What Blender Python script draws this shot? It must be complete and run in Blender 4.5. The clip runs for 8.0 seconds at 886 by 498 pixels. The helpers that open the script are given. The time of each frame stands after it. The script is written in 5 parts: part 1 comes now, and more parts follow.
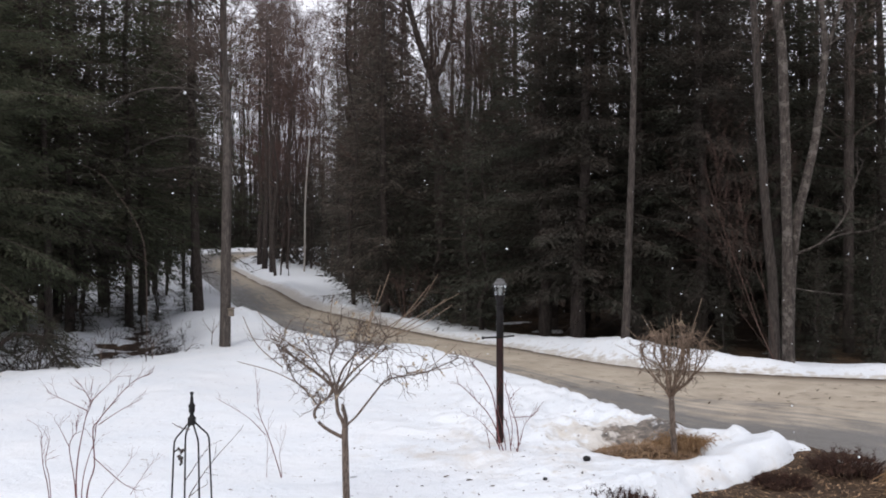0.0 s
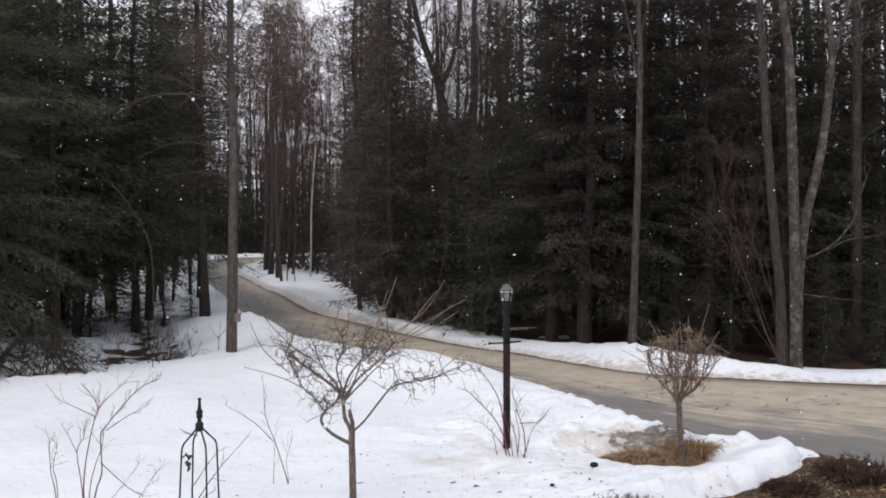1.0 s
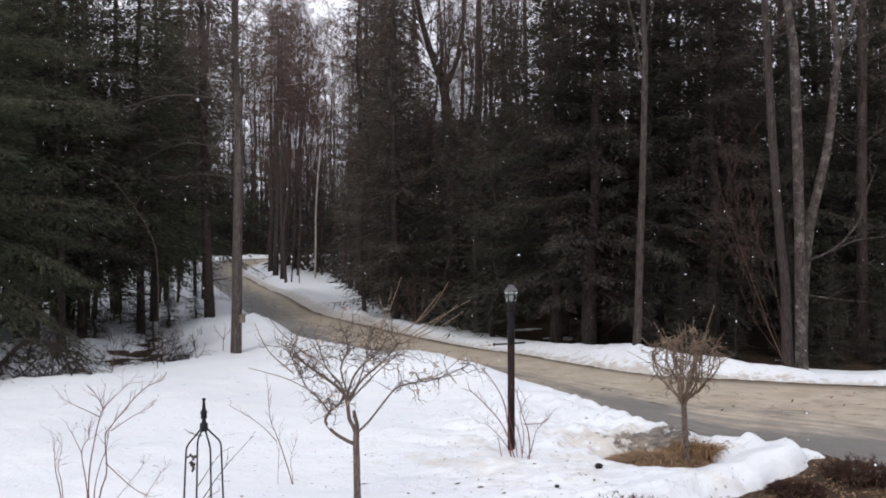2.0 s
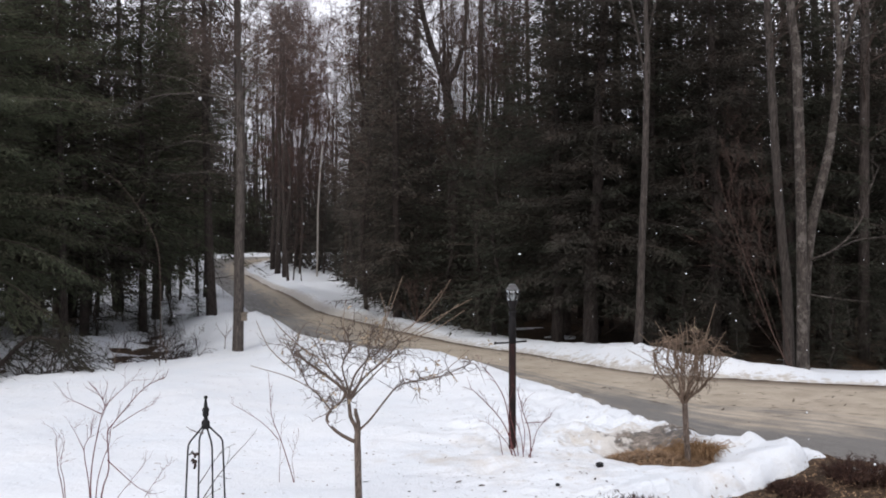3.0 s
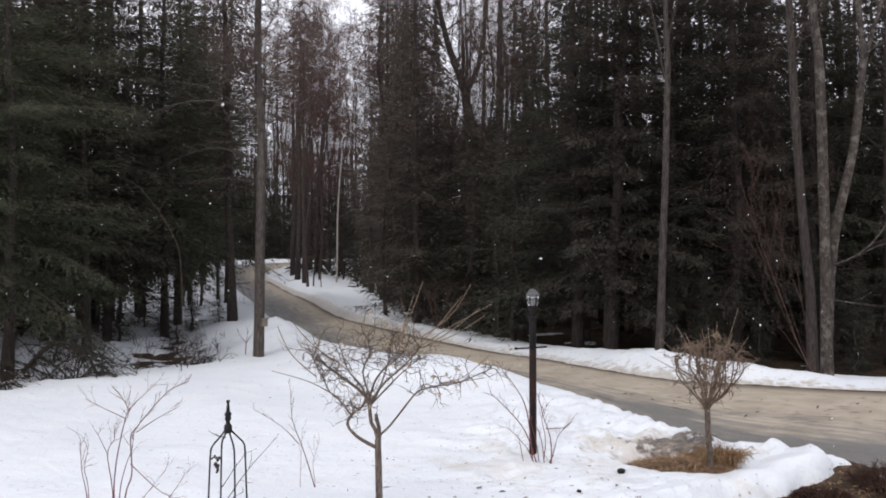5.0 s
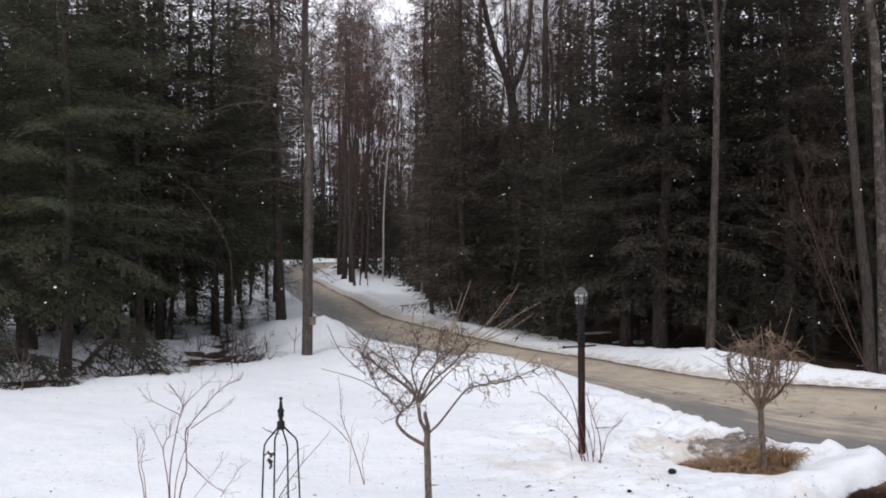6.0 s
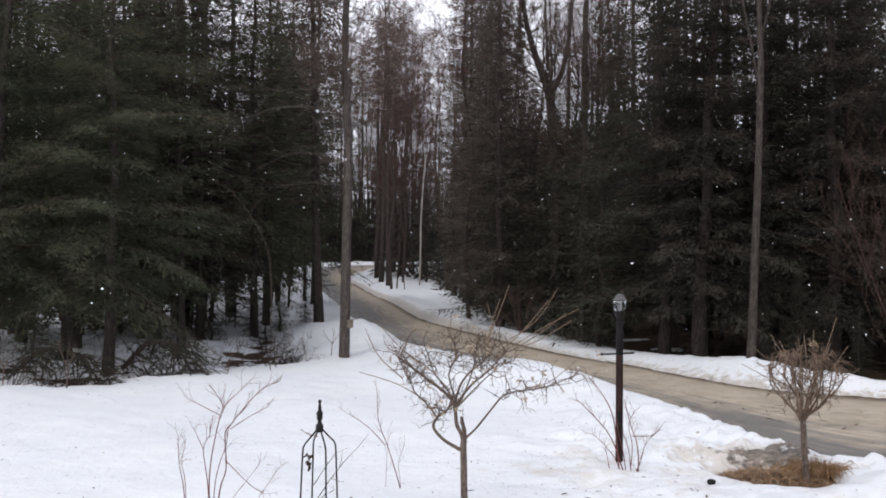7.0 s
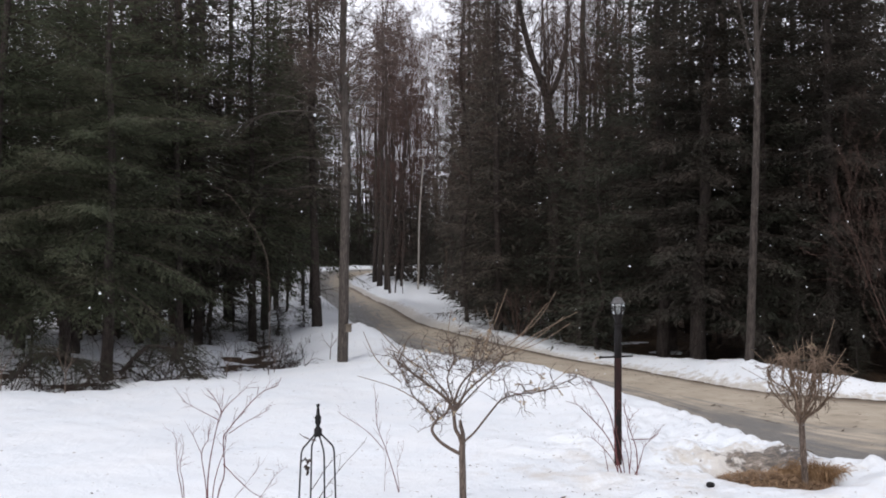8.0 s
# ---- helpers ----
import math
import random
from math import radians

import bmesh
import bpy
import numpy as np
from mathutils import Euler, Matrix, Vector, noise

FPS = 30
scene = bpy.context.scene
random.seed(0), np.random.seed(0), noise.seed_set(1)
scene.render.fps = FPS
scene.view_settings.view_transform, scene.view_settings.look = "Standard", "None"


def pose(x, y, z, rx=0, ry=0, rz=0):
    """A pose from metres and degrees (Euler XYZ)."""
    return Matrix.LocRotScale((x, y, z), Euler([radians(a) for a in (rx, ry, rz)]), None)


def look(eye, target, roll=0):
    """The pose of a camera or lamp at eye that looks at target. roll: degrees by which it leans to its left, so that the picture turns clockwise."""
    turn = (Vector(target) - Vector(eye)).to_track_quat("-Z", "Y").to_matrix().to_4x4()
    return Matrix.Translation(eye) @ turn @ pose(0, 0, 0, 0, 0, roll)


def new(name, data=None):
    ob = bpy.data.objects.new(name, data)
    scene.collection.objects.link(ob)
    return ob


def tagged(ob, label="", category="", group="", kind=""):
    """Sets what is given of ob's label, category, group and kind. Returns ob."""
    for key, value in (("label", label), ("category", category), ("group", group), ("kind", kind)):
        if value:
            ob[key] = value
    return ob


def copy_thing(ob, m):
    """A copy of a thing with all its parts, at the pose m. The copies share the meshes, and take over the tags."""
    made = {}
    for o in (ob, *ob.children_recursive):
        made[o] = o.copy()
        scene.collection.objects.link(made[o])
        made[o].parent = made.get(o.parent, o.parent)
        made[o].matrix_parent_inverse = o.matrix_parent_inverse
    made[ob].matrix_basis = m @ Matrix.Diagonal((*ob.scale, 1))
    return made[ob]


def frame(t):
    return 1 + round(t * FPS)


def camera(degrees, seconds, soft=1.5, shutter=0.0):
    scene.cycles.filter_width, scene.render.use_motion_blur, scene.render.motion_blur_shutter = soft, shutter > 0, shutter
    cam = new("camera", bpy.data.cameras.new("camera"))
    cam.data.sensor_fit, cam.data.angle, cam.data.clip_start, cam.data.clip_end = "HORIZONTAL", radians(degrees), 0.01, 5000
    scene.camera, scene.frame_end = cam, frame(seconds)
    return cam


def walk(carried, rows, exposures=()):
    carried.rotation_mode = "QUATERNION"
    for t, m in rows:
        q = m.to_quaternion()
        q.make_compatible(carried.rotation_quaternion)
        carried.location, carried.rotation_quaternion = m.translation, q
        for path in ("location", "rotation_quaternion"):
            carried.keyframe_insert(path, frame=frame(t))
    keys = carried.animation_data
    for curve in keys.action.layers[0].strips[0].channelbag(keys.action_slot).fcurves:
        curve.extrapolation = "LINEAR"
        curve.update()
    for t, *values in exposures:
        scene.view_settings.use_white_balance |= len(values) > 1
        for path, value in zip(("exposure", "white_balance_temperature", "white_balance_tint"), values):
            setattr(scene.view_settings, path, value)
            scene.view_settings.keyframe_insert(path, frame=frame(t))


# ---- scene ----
cam = camera(55.8, 8.0, soft=1.85)
PATH = [
    (0.0, pose(0.0000, 0.0000, 2.3500, 90.000, 0.000, 0.000)),
    (0.5, pose(-0.0041, -0.0045, 2.3547, 90.087, -0.034, 0.143)),
    (1.0, pose(-0.0075, 0.0016, 2.3529, 90.365, 0.033, 0.409)),
    (1.5, pose(-0.0083, 0.0103, 2.3474, 90.487, 0.091, 0.661)),
    (3.0, pose(-0.0035, -0.0068, 2.3485, 90.361, -0.100, 0.843)),
    (3.5, pose(-0.0129, -0.0021, 2.3446, 90.544, -0.207, 1.091)),
    (4.0, pose(-0.0085, -0.0066, 2.3439, 90.558, -0.135, 1.609)),
    (4.5, pose(-0.0084, -0.0083, 2.3490, 90.748, -0.121, 1.954)),
    (4.7, pose(-0.0100, -0.0083, 2.3470, 90.750, -0.060, 2.060)),
    (5.8, pose(-0.0238, -0.0058, 2.3355, 90.784, 0.060, 3.743)),
    (6.0, pose(-0.0338, -0.0121, 2.3372, 90.694, 0.216, 5.273)),
    (6.2, pose(-0.0388, -0.0180, 2.3378, 90.770, 0.080, 6.383)),
    (6.5, pose(-0.0456, -0.0267, 2.3387, 90.851, -0.387, 7.298)),
    (7.0, pose(-0.0456, -0.0210, 2.3455, 90.967, -0.405, 7.790)),
    (7.5, pose(-0.0337, -0.0205, 2.3444, 91.182, -0.254, 7.560)),
    (8.0, pose(-0.0431, -0.0221, 2.3435, 91.233, -0.208, 7.675)),
]
walk(cam, PATH, exposures=[(0.0, 0.41), (8.0, 0.41)])

# ---- world and light: a bright overcast winter sky ----
world = bpy.data.worlds.new("overcast_sky")
scene.world = world
world.use_nodes = True
wn, wl = world.node_tree.nodes, world.node_tree.links
sky = wn.new("ShaderNodeTexSky")
sky.sky_type = "NISHITA"
sky.sun_disc = False
sky.sun_elevation, sky.sun_rotation = radians(42), radians(200)
sky.dust_density, sky.air_density = 4.0, 1.0
haze = wn.new("ShaderNodeMix")
haze.data_type = "RGBA"
haze.inputs["Factor"].default_value = 0.86
haze.inputs["B"].default_value = (9.35, 9.3, 10.15, 1)
wl.new(sky.outputs[0], haze.inputs["A"])
wl.new(haze.outputs["Result"], wn["Background"].inputs["Color"])
wn["Background"].inputs["Strength"].default_value = 0.108

sun_data = bpy.data.lights.new("sun", "SUN")
sun_data.energy, sun_data.angle, sun_data.color = 1.0, radians(20), (1.0, 0.97, 0.93)
sun = new("sun", sun_data)
sun.matrix_world = look((-6, -16, 20), (0, 0, 0))


# ---- materials ----
class Nodes:
    """A short way to write a node material."""

    def __init__(self, name):
        self.mat = bpy.data.materials.new(name)
        self.mat.use_nodes = True
        self.n, self.l = self.mat.node_tree.nodes, self.mat.node_tree.links
        self.bsdf = self.n["Principled BSDF"]
        self.coord = self.n.new("ShaderNodeTexCoord")

    def put(self, socket, value):
        if hasattr(value, "is_output"):
            self.l.new(value, socket)
        else:
            socket.default_value = value

    def set(self, **values):
        for key, value in values.items():
            self.put(self.bsdf.inputs[key.replace("_", " ")], value)
        return self

    def space(self, kind="Object", scale=(1, 1, 1)):
        m = self.n.new("ShaderNodeMapping")
        m.inputs["Scale"].default_value = scale
        self.l.new(self.coord.outputs[kind], m.inputs["Vector"])
        return m.outputs[0]

    def noise(self, scale, detail=4, rough=0.6, vector=None, distort=0.0):
        t = self.n.new("ShaderNodeTexNoise")
        t.inputs["Scale"].default_value, t.inputs["Detail"].default_value = scale, detail
        t.inputs["Roughness"].default_value, t.inputs["Distortion"].default_value = rough, distort
        self.l.new(vector if vector is not None else self.coord.outputs["Object"], t.inputs["Vector"])
        return t.outputs["Fac"]

    def ramp(self, fac, *stops):
        r = self.n.new("ShaderNodeValToRGB")
        while len(r.color_ramp.elements) < len(stops):
            r.color_ramp.elements.new(0.5)
        for e, (at, c) in zip(r.color_ramp.elements, stops):
            e.position = at
            e.color = (*c, 1) if len(c) == 3 else (c[0], c[0], c[0], 1)
        self.put(r.inputs["Fac"], fac)
        return r.outputs["Color"]

    def mix(self, fac, a, b, how="MIX"):
        m = self.n.new("ShaderNodeMix")
        m.data_type, m.blend_type = "RGBA", how
        for key, value in (("Factor", fac), ("A", a), ("B", b)):
            if isinstance(value, tuple):
                value = (*value, 1)
            self.put(m.inputs[key], value)
        return m.outputs["Result"]

    def math(self, how, a, b=0.0, clamp=False):
        m = self.n.new("ShaderNodeMath")
        m.operation, m.use_clamp = how, clamp
        self.put(m.inputs[0], a)
        self.put(m.inputs[1], b)
        return m.outputs[0]

    def random(self, island=False):
        if island:
            return self.n.new("ShaderNodeNewGeometry").outputs["Random Per Island"]
        return self.n.new("ShaderNodeObjectInfo").outputs["Random"]

    def bump(self, height, strength=0.4, distance=0.02):
        b = self.n.new("ShaderNodeBump")
        b.inputs["Strength"].default_value, b.inputs["Distance"].default_value = strength, distance
        self.l.new(height, b.inputs["Height"])
        self.l.new(b.outputs[0], self.bsdf.inputs["Normal"])
        return self

    def spot(self, cx, cy, rx, ry, wobble=0.6):
        """1 inside an uneven blot on the ground, 0 outside."""
        g = self.n.new("ShaderNodeSeparateXYZ")
        self.l.new(self.coord.outputs["Object"], g.inputs[0])
        a = self.math("POWER", self.math("DIVIDE", self.math("SUBTRACT", g.outputs[0], cx), rx), 2.0)
        b = self.math("POWER", self.math("DIVIDE", self.math("SUBTRACT", g.outputs[1], cy), ry), 2.0)
        d = self.math("SUBTRACT", 1.0, self.math("SQRT", self.math("ADD", a, b)))
        n = self.math("MULTIPLY", self.math("SUBTRACT", self.noise(5.0, 5), 0.5), wobble * 4)
        return self.math("ADD", self.math("MULTIPLY", d, 2.2), n, clamp=True)


def bark(name, dark, light, stretch=0.22, scale=9.0, rough=0.9, patch=None):
    k = Nodes(name)
    v = k.space(scale=(1, 1, stretch))
    fine, broad = k.noise(scale * 3, 5, 0.7, v), k.noise(1.3, 3)
    c = k.ramp(fine, (0.40, dark), (0.62, light))
    c = k.mix(k.ramp(broad, (0.4, (0.0,)), (0.7, (0.7,))), c, tuple(0.6 * a + 0.4 * b for a, b in zip(dark, light)))
    if patch:
        c = k.mix(k.ramp(k.noise(6.0, 6, 0.75), (0.50, (0,)), (0.60, (0.85,))), c, patch)
    k.set(Base_Color=c, Roughness=rough, Specular_IOR_Level=0.2)
    k.bump(fine, 1.0, 0.03)
    return k.mat


def twig(name, dark, light, rough=0.8):
    k = Nodes(name)
    c = k.mix(k.random(True), dark, light)
    c = k.mix(k.ramp(k.noise(38, 3), (0.4, (0,)), (0.6, (0.5,))), c, tuple(0.6 * a for a in dark))
    k.set(Base_Color=c, Roughness=rough, Specular_IOR_Level=0.2)
    return k.mat


def needles(name, dark, light, brown):
    k = Nodes(name)
    c = k.mix(k.random(True), dark, light)
    c = k.mix(k.math("MULTIPLY", k.ramp(k.noise(0.8, 3), (0.5, (0,)), (0.72, (1,))), 0.7), c, brown)
    c = k.mix(k.math("MULTIPLY", k.random(), 0.35), c, tuple(0.6 * a for a in dark))
    k.set(Base_Color=c, Roughness=0.75, Specular_IOR_Level=0.2)
    thin, both = k.n.new("ShaderNodeBsdfTranslucent"), k.n.new("ShaderNodeMixShader")
    k.put(thin.inputs["Color"], c)
    both.inputs[0].default_value = 0.5
    k.l.new(k.bsdf.outputs[0], both.inputs[1])
    k.l.new(thin.outputs[0], both.inputs[2])
    k.l.new(both.outputs[0], k.n["Material Output"].inputs["Surface"])
    return k.mat


def snow_material():
    k = Nodes("old_snow")
    soft, grain, pit = k.noise(0.9, 4), k.noise(45, 4), k.noise(6.0, 5, 0.65)
    c = k.ramp(soft, (0.3, (0.612, 0.647, 0.688)), (0.7, (0.668, 0.688, 0.714)))
    c = k.mix(k.ramp(grain, (0.60, (0,)), (0.78, (0.22,))), c, (0.55, 0.54, 0.55))
    # sand and road dirt thrown along the drive, kept as an attribute of the sheet
    dirt = k.n.new("ShaderNodeAttribute")
    dirt.attribute_name = "grit"
    d = k.math("ADD", dirt.outputs["Fac"], k.math("MULTIPLY", k.math("SUBTRACT", pit, 0.5), 2.6))
    c = k.mix(k.ramp(d, (0.5, (0,)), (1.15, (0.7,))), c, (0.34, 0.29, 0.225))
    # one grey melted blot beside the mulch bed
    halo = k.spot(2.3, 10.4, 1.2, 0.7, 1.3)
    c = k.mix(k.ramp(halo, (0.3, (0,)), (0.9, (0.5,))), c, (0.42, 0.36, 0.28))
    smudge = k.math("MULTIPLY", k.spot(1.3, 9.7, 2.6, 1.5, 0.9), k.ramp(k.noise(1.7, 5, 0.7), (0.46, (0,)), (0.68, (1,))))
    c = k.mix(k.math("MULTIPLY", smudge, 0.55), c, (0.46, 0.40, 0.33))
    blot = k.spot(2.52, 10.5, 0.72, 0.33, 1.3)
    c = k.mix(k.ramp(blot, (0.35, (0,)), (0.9, (0.88,))), c, k.ramp(k.noise(11, 6, 0.8, k.space(scale=(0.7, 1.5, 1))), (0.43, (0.03, 0.023, 0.019)), (0.53, (0.12, 0.094, 0.074)), (0.61, (0.22, 0.18, 0.15)), (0.71, (0.50, 0.47, 0.44))))
    # scattered specks of bark and seed
    speck = k.ramp(k.noise(13.0, 2, 0.5), (0.70, (0,)), (0.725, (1,)))
    c = k.mix(k.math("MULTIPLY", speck, 0.7), c, (0.16, 0.12, 0.09))
    k.set(Base_Color=c, Roughness=0.62, Specular_IOR_Level=0.3)
    h = k.math("ADD", k.math("MULTIPLY", grain, 0.25), pit)
    k.bump(h, 0.6, 0.07)
    return k.mat


def soil_material():
    k = Nodes("leaf_litter_soil")
    a, b = k.noise(22, 6, 0.7), k.noise(2.2, 4)
    c = k.ramp(a, (0.34, (0.018, 0.012, 0.009)), (0.52, (0.075, 0.048, 0.030)), (0.68, (0.21, 0.145, 0.09)))
    c = k.mix(k.ramp(b, (0.38, (0,)), (0.58, (0.75,))), c, (0.036, 0.025, 0.018))
    k.set(Base_Color=c, Roughness=0.95, Specular_IOR_Level=0.15)
    k.bump(a, 0.9, 0.05)
    return k.mat


def road_material():
    """Worn asphalt under tracked-in sand: damp and grey along the house side, tan across the rest."""
    k = Nodes("sanded_asphalt")
    uv = k.n.new("ShaderNodeSeparateXYZ")
    k.l.new(k.coord.outputs["UV"], uv.inputs[0])
    across, along = uv.outputs[0], uv.outputs[1]
    streak = k.noise(1.0, 5, 0.65, k.space("UV", (16.0, 0.35, 1)), 0.5)
    fine = k.noise(60, 4, 0.7)
    mid = k.noise(1.5, 5, 0.6)
    tar = k.ramp(fine, (0.3, (0.088, 0.086, 0.085)), (0.7, (0.19, 0.182, 0.172)))
    sand = k.ramp(fine, (0.3, (0.285, 0.243, 0.190)), (0.7, (0.455, 0.400, 0.322)))
    sand = k.mix(k.ramp(mid, (0.35, (0.55,)), (0.6, (0,))), sand, (0.225, 0.187, 0.14))
    cover = k.math("ADD", k.math("MULTIPLY", across, 2.1), k.math("MULTIPLY", k.math("SUBTRACT", streak, 0.5), 2.7))
    cover = k.math("ADD", cover, k.math("MULTIPLY", k.math("SUBTRACT", mid, 0.5), 0.7))
    cover = k.math("SUBTRACT", cover, k.math("MULTIPLY", k.math("DIVIDE", k.math("SUBTRACT", along, 42.0), 18.0, clamp=True), 0.5))
    c = k.mix(k.ramp(cover, (0.35, (0.04,)), (0.62, (0.45,)), (0.95, (1,))), tar, sand)
    edge = k.ramp(k.math("ADD", across, k.math("MULTIPLY", k.math("SUBTRACT", mid, 0.5), 0.12)), (0.83, (0,)), (0.93, (0.9,)))
    c = k.mix(edge, c, (0.085, 0.060, 0.040))
    k.set(Base_Color=c, Roughness=k.math("ADD", 0.5, k.math("MULTIPLY", cover, 0.3), clamp=True), Specular_IOR_Level=0.35)
    k.bump(k.math("ADD", fine, k.math("MULTIPLY", streak, 0.6)), 0.5, 0.012)
    return k.mat


def metal_paint(name, colour, rust=None, rough=0.5):
    k = Nodes(name)
    c = colour
    if rust:
        c = k.mix(k.ramp(k.noise(7, 6, 0.7, k.space(scale=(1, 1, 0.4))), (0.36, (0,)), (0.6, (1,))), colour, rust)
    else:
        c = k.mix(k.ramp(k.noise(25, 5), (0.45, (0,)), (0.7, (0.6,))), colour, tuple(1.9 * a for a in colour))
    k.set(Base_Color=c, Roughness=rough, Specular_IOR_Level=0.2)
    k.bump(k.noise(60, 3), 0.2, 0.004)
    return k.mat


def glass():
    k = Nodes("lantern_glass")
    k.set(Base_Color=(0.66, 0.70, 0.72, 1), Roughness=0.10, Transmission_Weight=0.94, IOR=1.5)
    return k.mat


SNOW, SOIL, ROAD = snow_material(), soil_material(), road_material()
MAPLE = bark("grey_maple_bark", (0.022, 0.019, 0.017), (0.085, 0.070, 0.062), patch=(0.135, 0.12, 0.108))
ASHY = bark("grey_brown_bark", (0.034, 0.029, 0.026), (0.112, 0.095, 0.085))
# the grey-brown bark again, darkened in colour for trunks standing in shade
SHADYBARK = bark("shaded_grey_brown_bark", (0.024, 0.020, 0.018), (0.082, 0.069, 0.062))
DARKBARK = bark("dark_fir_bark", (0.025, 0.020, 0.018), (0.080, 0.065, 0.058))
BIRCH = bark("pale_birch_bark", (0.16, 0.14, 0.12), (0.5, 0.47, 0.43), stretch=2.5, scale=4)
GARDENBARK = bark("garden_tree_bark", (0.05, 0.039, 0.033), (0.23, 0.178, 0.146), scale=20)
TWIGS = twig("bare_twigs", (0.055, 0.040, 0.034), (0.12, 0.09, 0.077))
REDTWIGS = twig("reddish_twigs", (0.058, 0.036, 0.030), (0.115, 0.072, 0.060))
DOGWOOD = twig("red_stems", (0.095, 0.036, 0.037), (0.19, 0.080, 0.078))
PALETWIGS = twig("tan_twigs", (0.12, 0.088, 0.064), (0.28, 0.21, 0.155))
BROWNTWIGS = twig("brown_twigs", (0.085, 0.060, 0.045), (0.29, 0.21, 0.155))
GREYTWIGS = twig("grey_brown_twigs", (0.055, 0.041, 0.034), (0.19, 0.145, 0.118))
DEADTWIGS = twig("dead_twigs", (0.05, 0.037, 0.03), (0.12, 0.09, 0.075))
BOUGHS = twig("fir_boughs", (0.028, 0.021, 0.017), (0.062, 0.047, 0.038))
BRUSHWOOD = twig("brushwood", (0.022, 0.017, 0.015), (0.065, 0.050, 0.042))
HEATH = twig("heath_twigs", (0.022, 0.012, 0.009), (0.072, 0.034, 0.024))
STRAW = twig("straw", (0.17, 0.098, 0.052), (0.42, 0.275, 0.155), 0.85)
MULCH = twig("mulch", (0.12, 0.072, 0.044), (0.42, 0.28, 0.17), 0.85)
PETAL = twig("dried_flowers", (0.22, 0.165, 0.11), (0.46, 0.38, 0.28))
LEAFBITS = twig("fallen_leaf_bits", (0.03, 0.022, 0.016), (0.12, 0.08, 0.05))
FIR = needles("fir_needles", (0.050, 0.053, 0.041), (0.071, 0.073, 0.056), (0.098, 0.075, 0.061))
HEMLOCK = needles("hemlock_needles", (0.058, 0.066, 0.044), (0.088, 0.097, 0.060), (0.121, 0.101, 0.076))
SPRUCE = needles("spruce_needles", (0.055, 0.050, 0.043), (0.075, 0.068, 0.057), (0.112, 0.077, 0.066))
# rusty brown, with the paleness of distant haze mixed into the colour
HAZED_RUSTPINE = needles("haze_paled_rusty_needles", (0.105, 0.078, 0.068), (0.180, 0.134, 0.116), (0.185, 0.122, 0.105))
PINE = needles("pine_needles", (0.084, 0.074, 0.063), (0.147, 0.130, 0.109), (0.163, 0.116, 0.100))
BLACK = metal_paint("black_iron", (0.007, 0.007, 0.0075), None, 0.6)
POSTBLACK = metal_paint("black_post_paint", (0.006, 0.006, 0.0065), (0.010, 0.008, 0.008), 0.6)
POSTRUST = metal_paint("rusty_post", (0.006, 0.005, 0.005), (0.022, 0.009, 0.008), 0.8)
CAPGREY = metal_paint("weathered_lantern_cap", (0.075, 0.075, 0.077), None, 0.4)
GLASS = glass()
FROST = metal_paint("frosted_glass", (0.36, 0.36, 0.35))
STONE = bark("dark_stone", (0.01, 0.01, 0.011), (0.03, 0.03, 0.03), 1.0, 20)
BOXWOOD = bark("weathered_board", (0.12, 0.10, 0.08), (0.26, 0.22, 0.18), 0.1, 20)


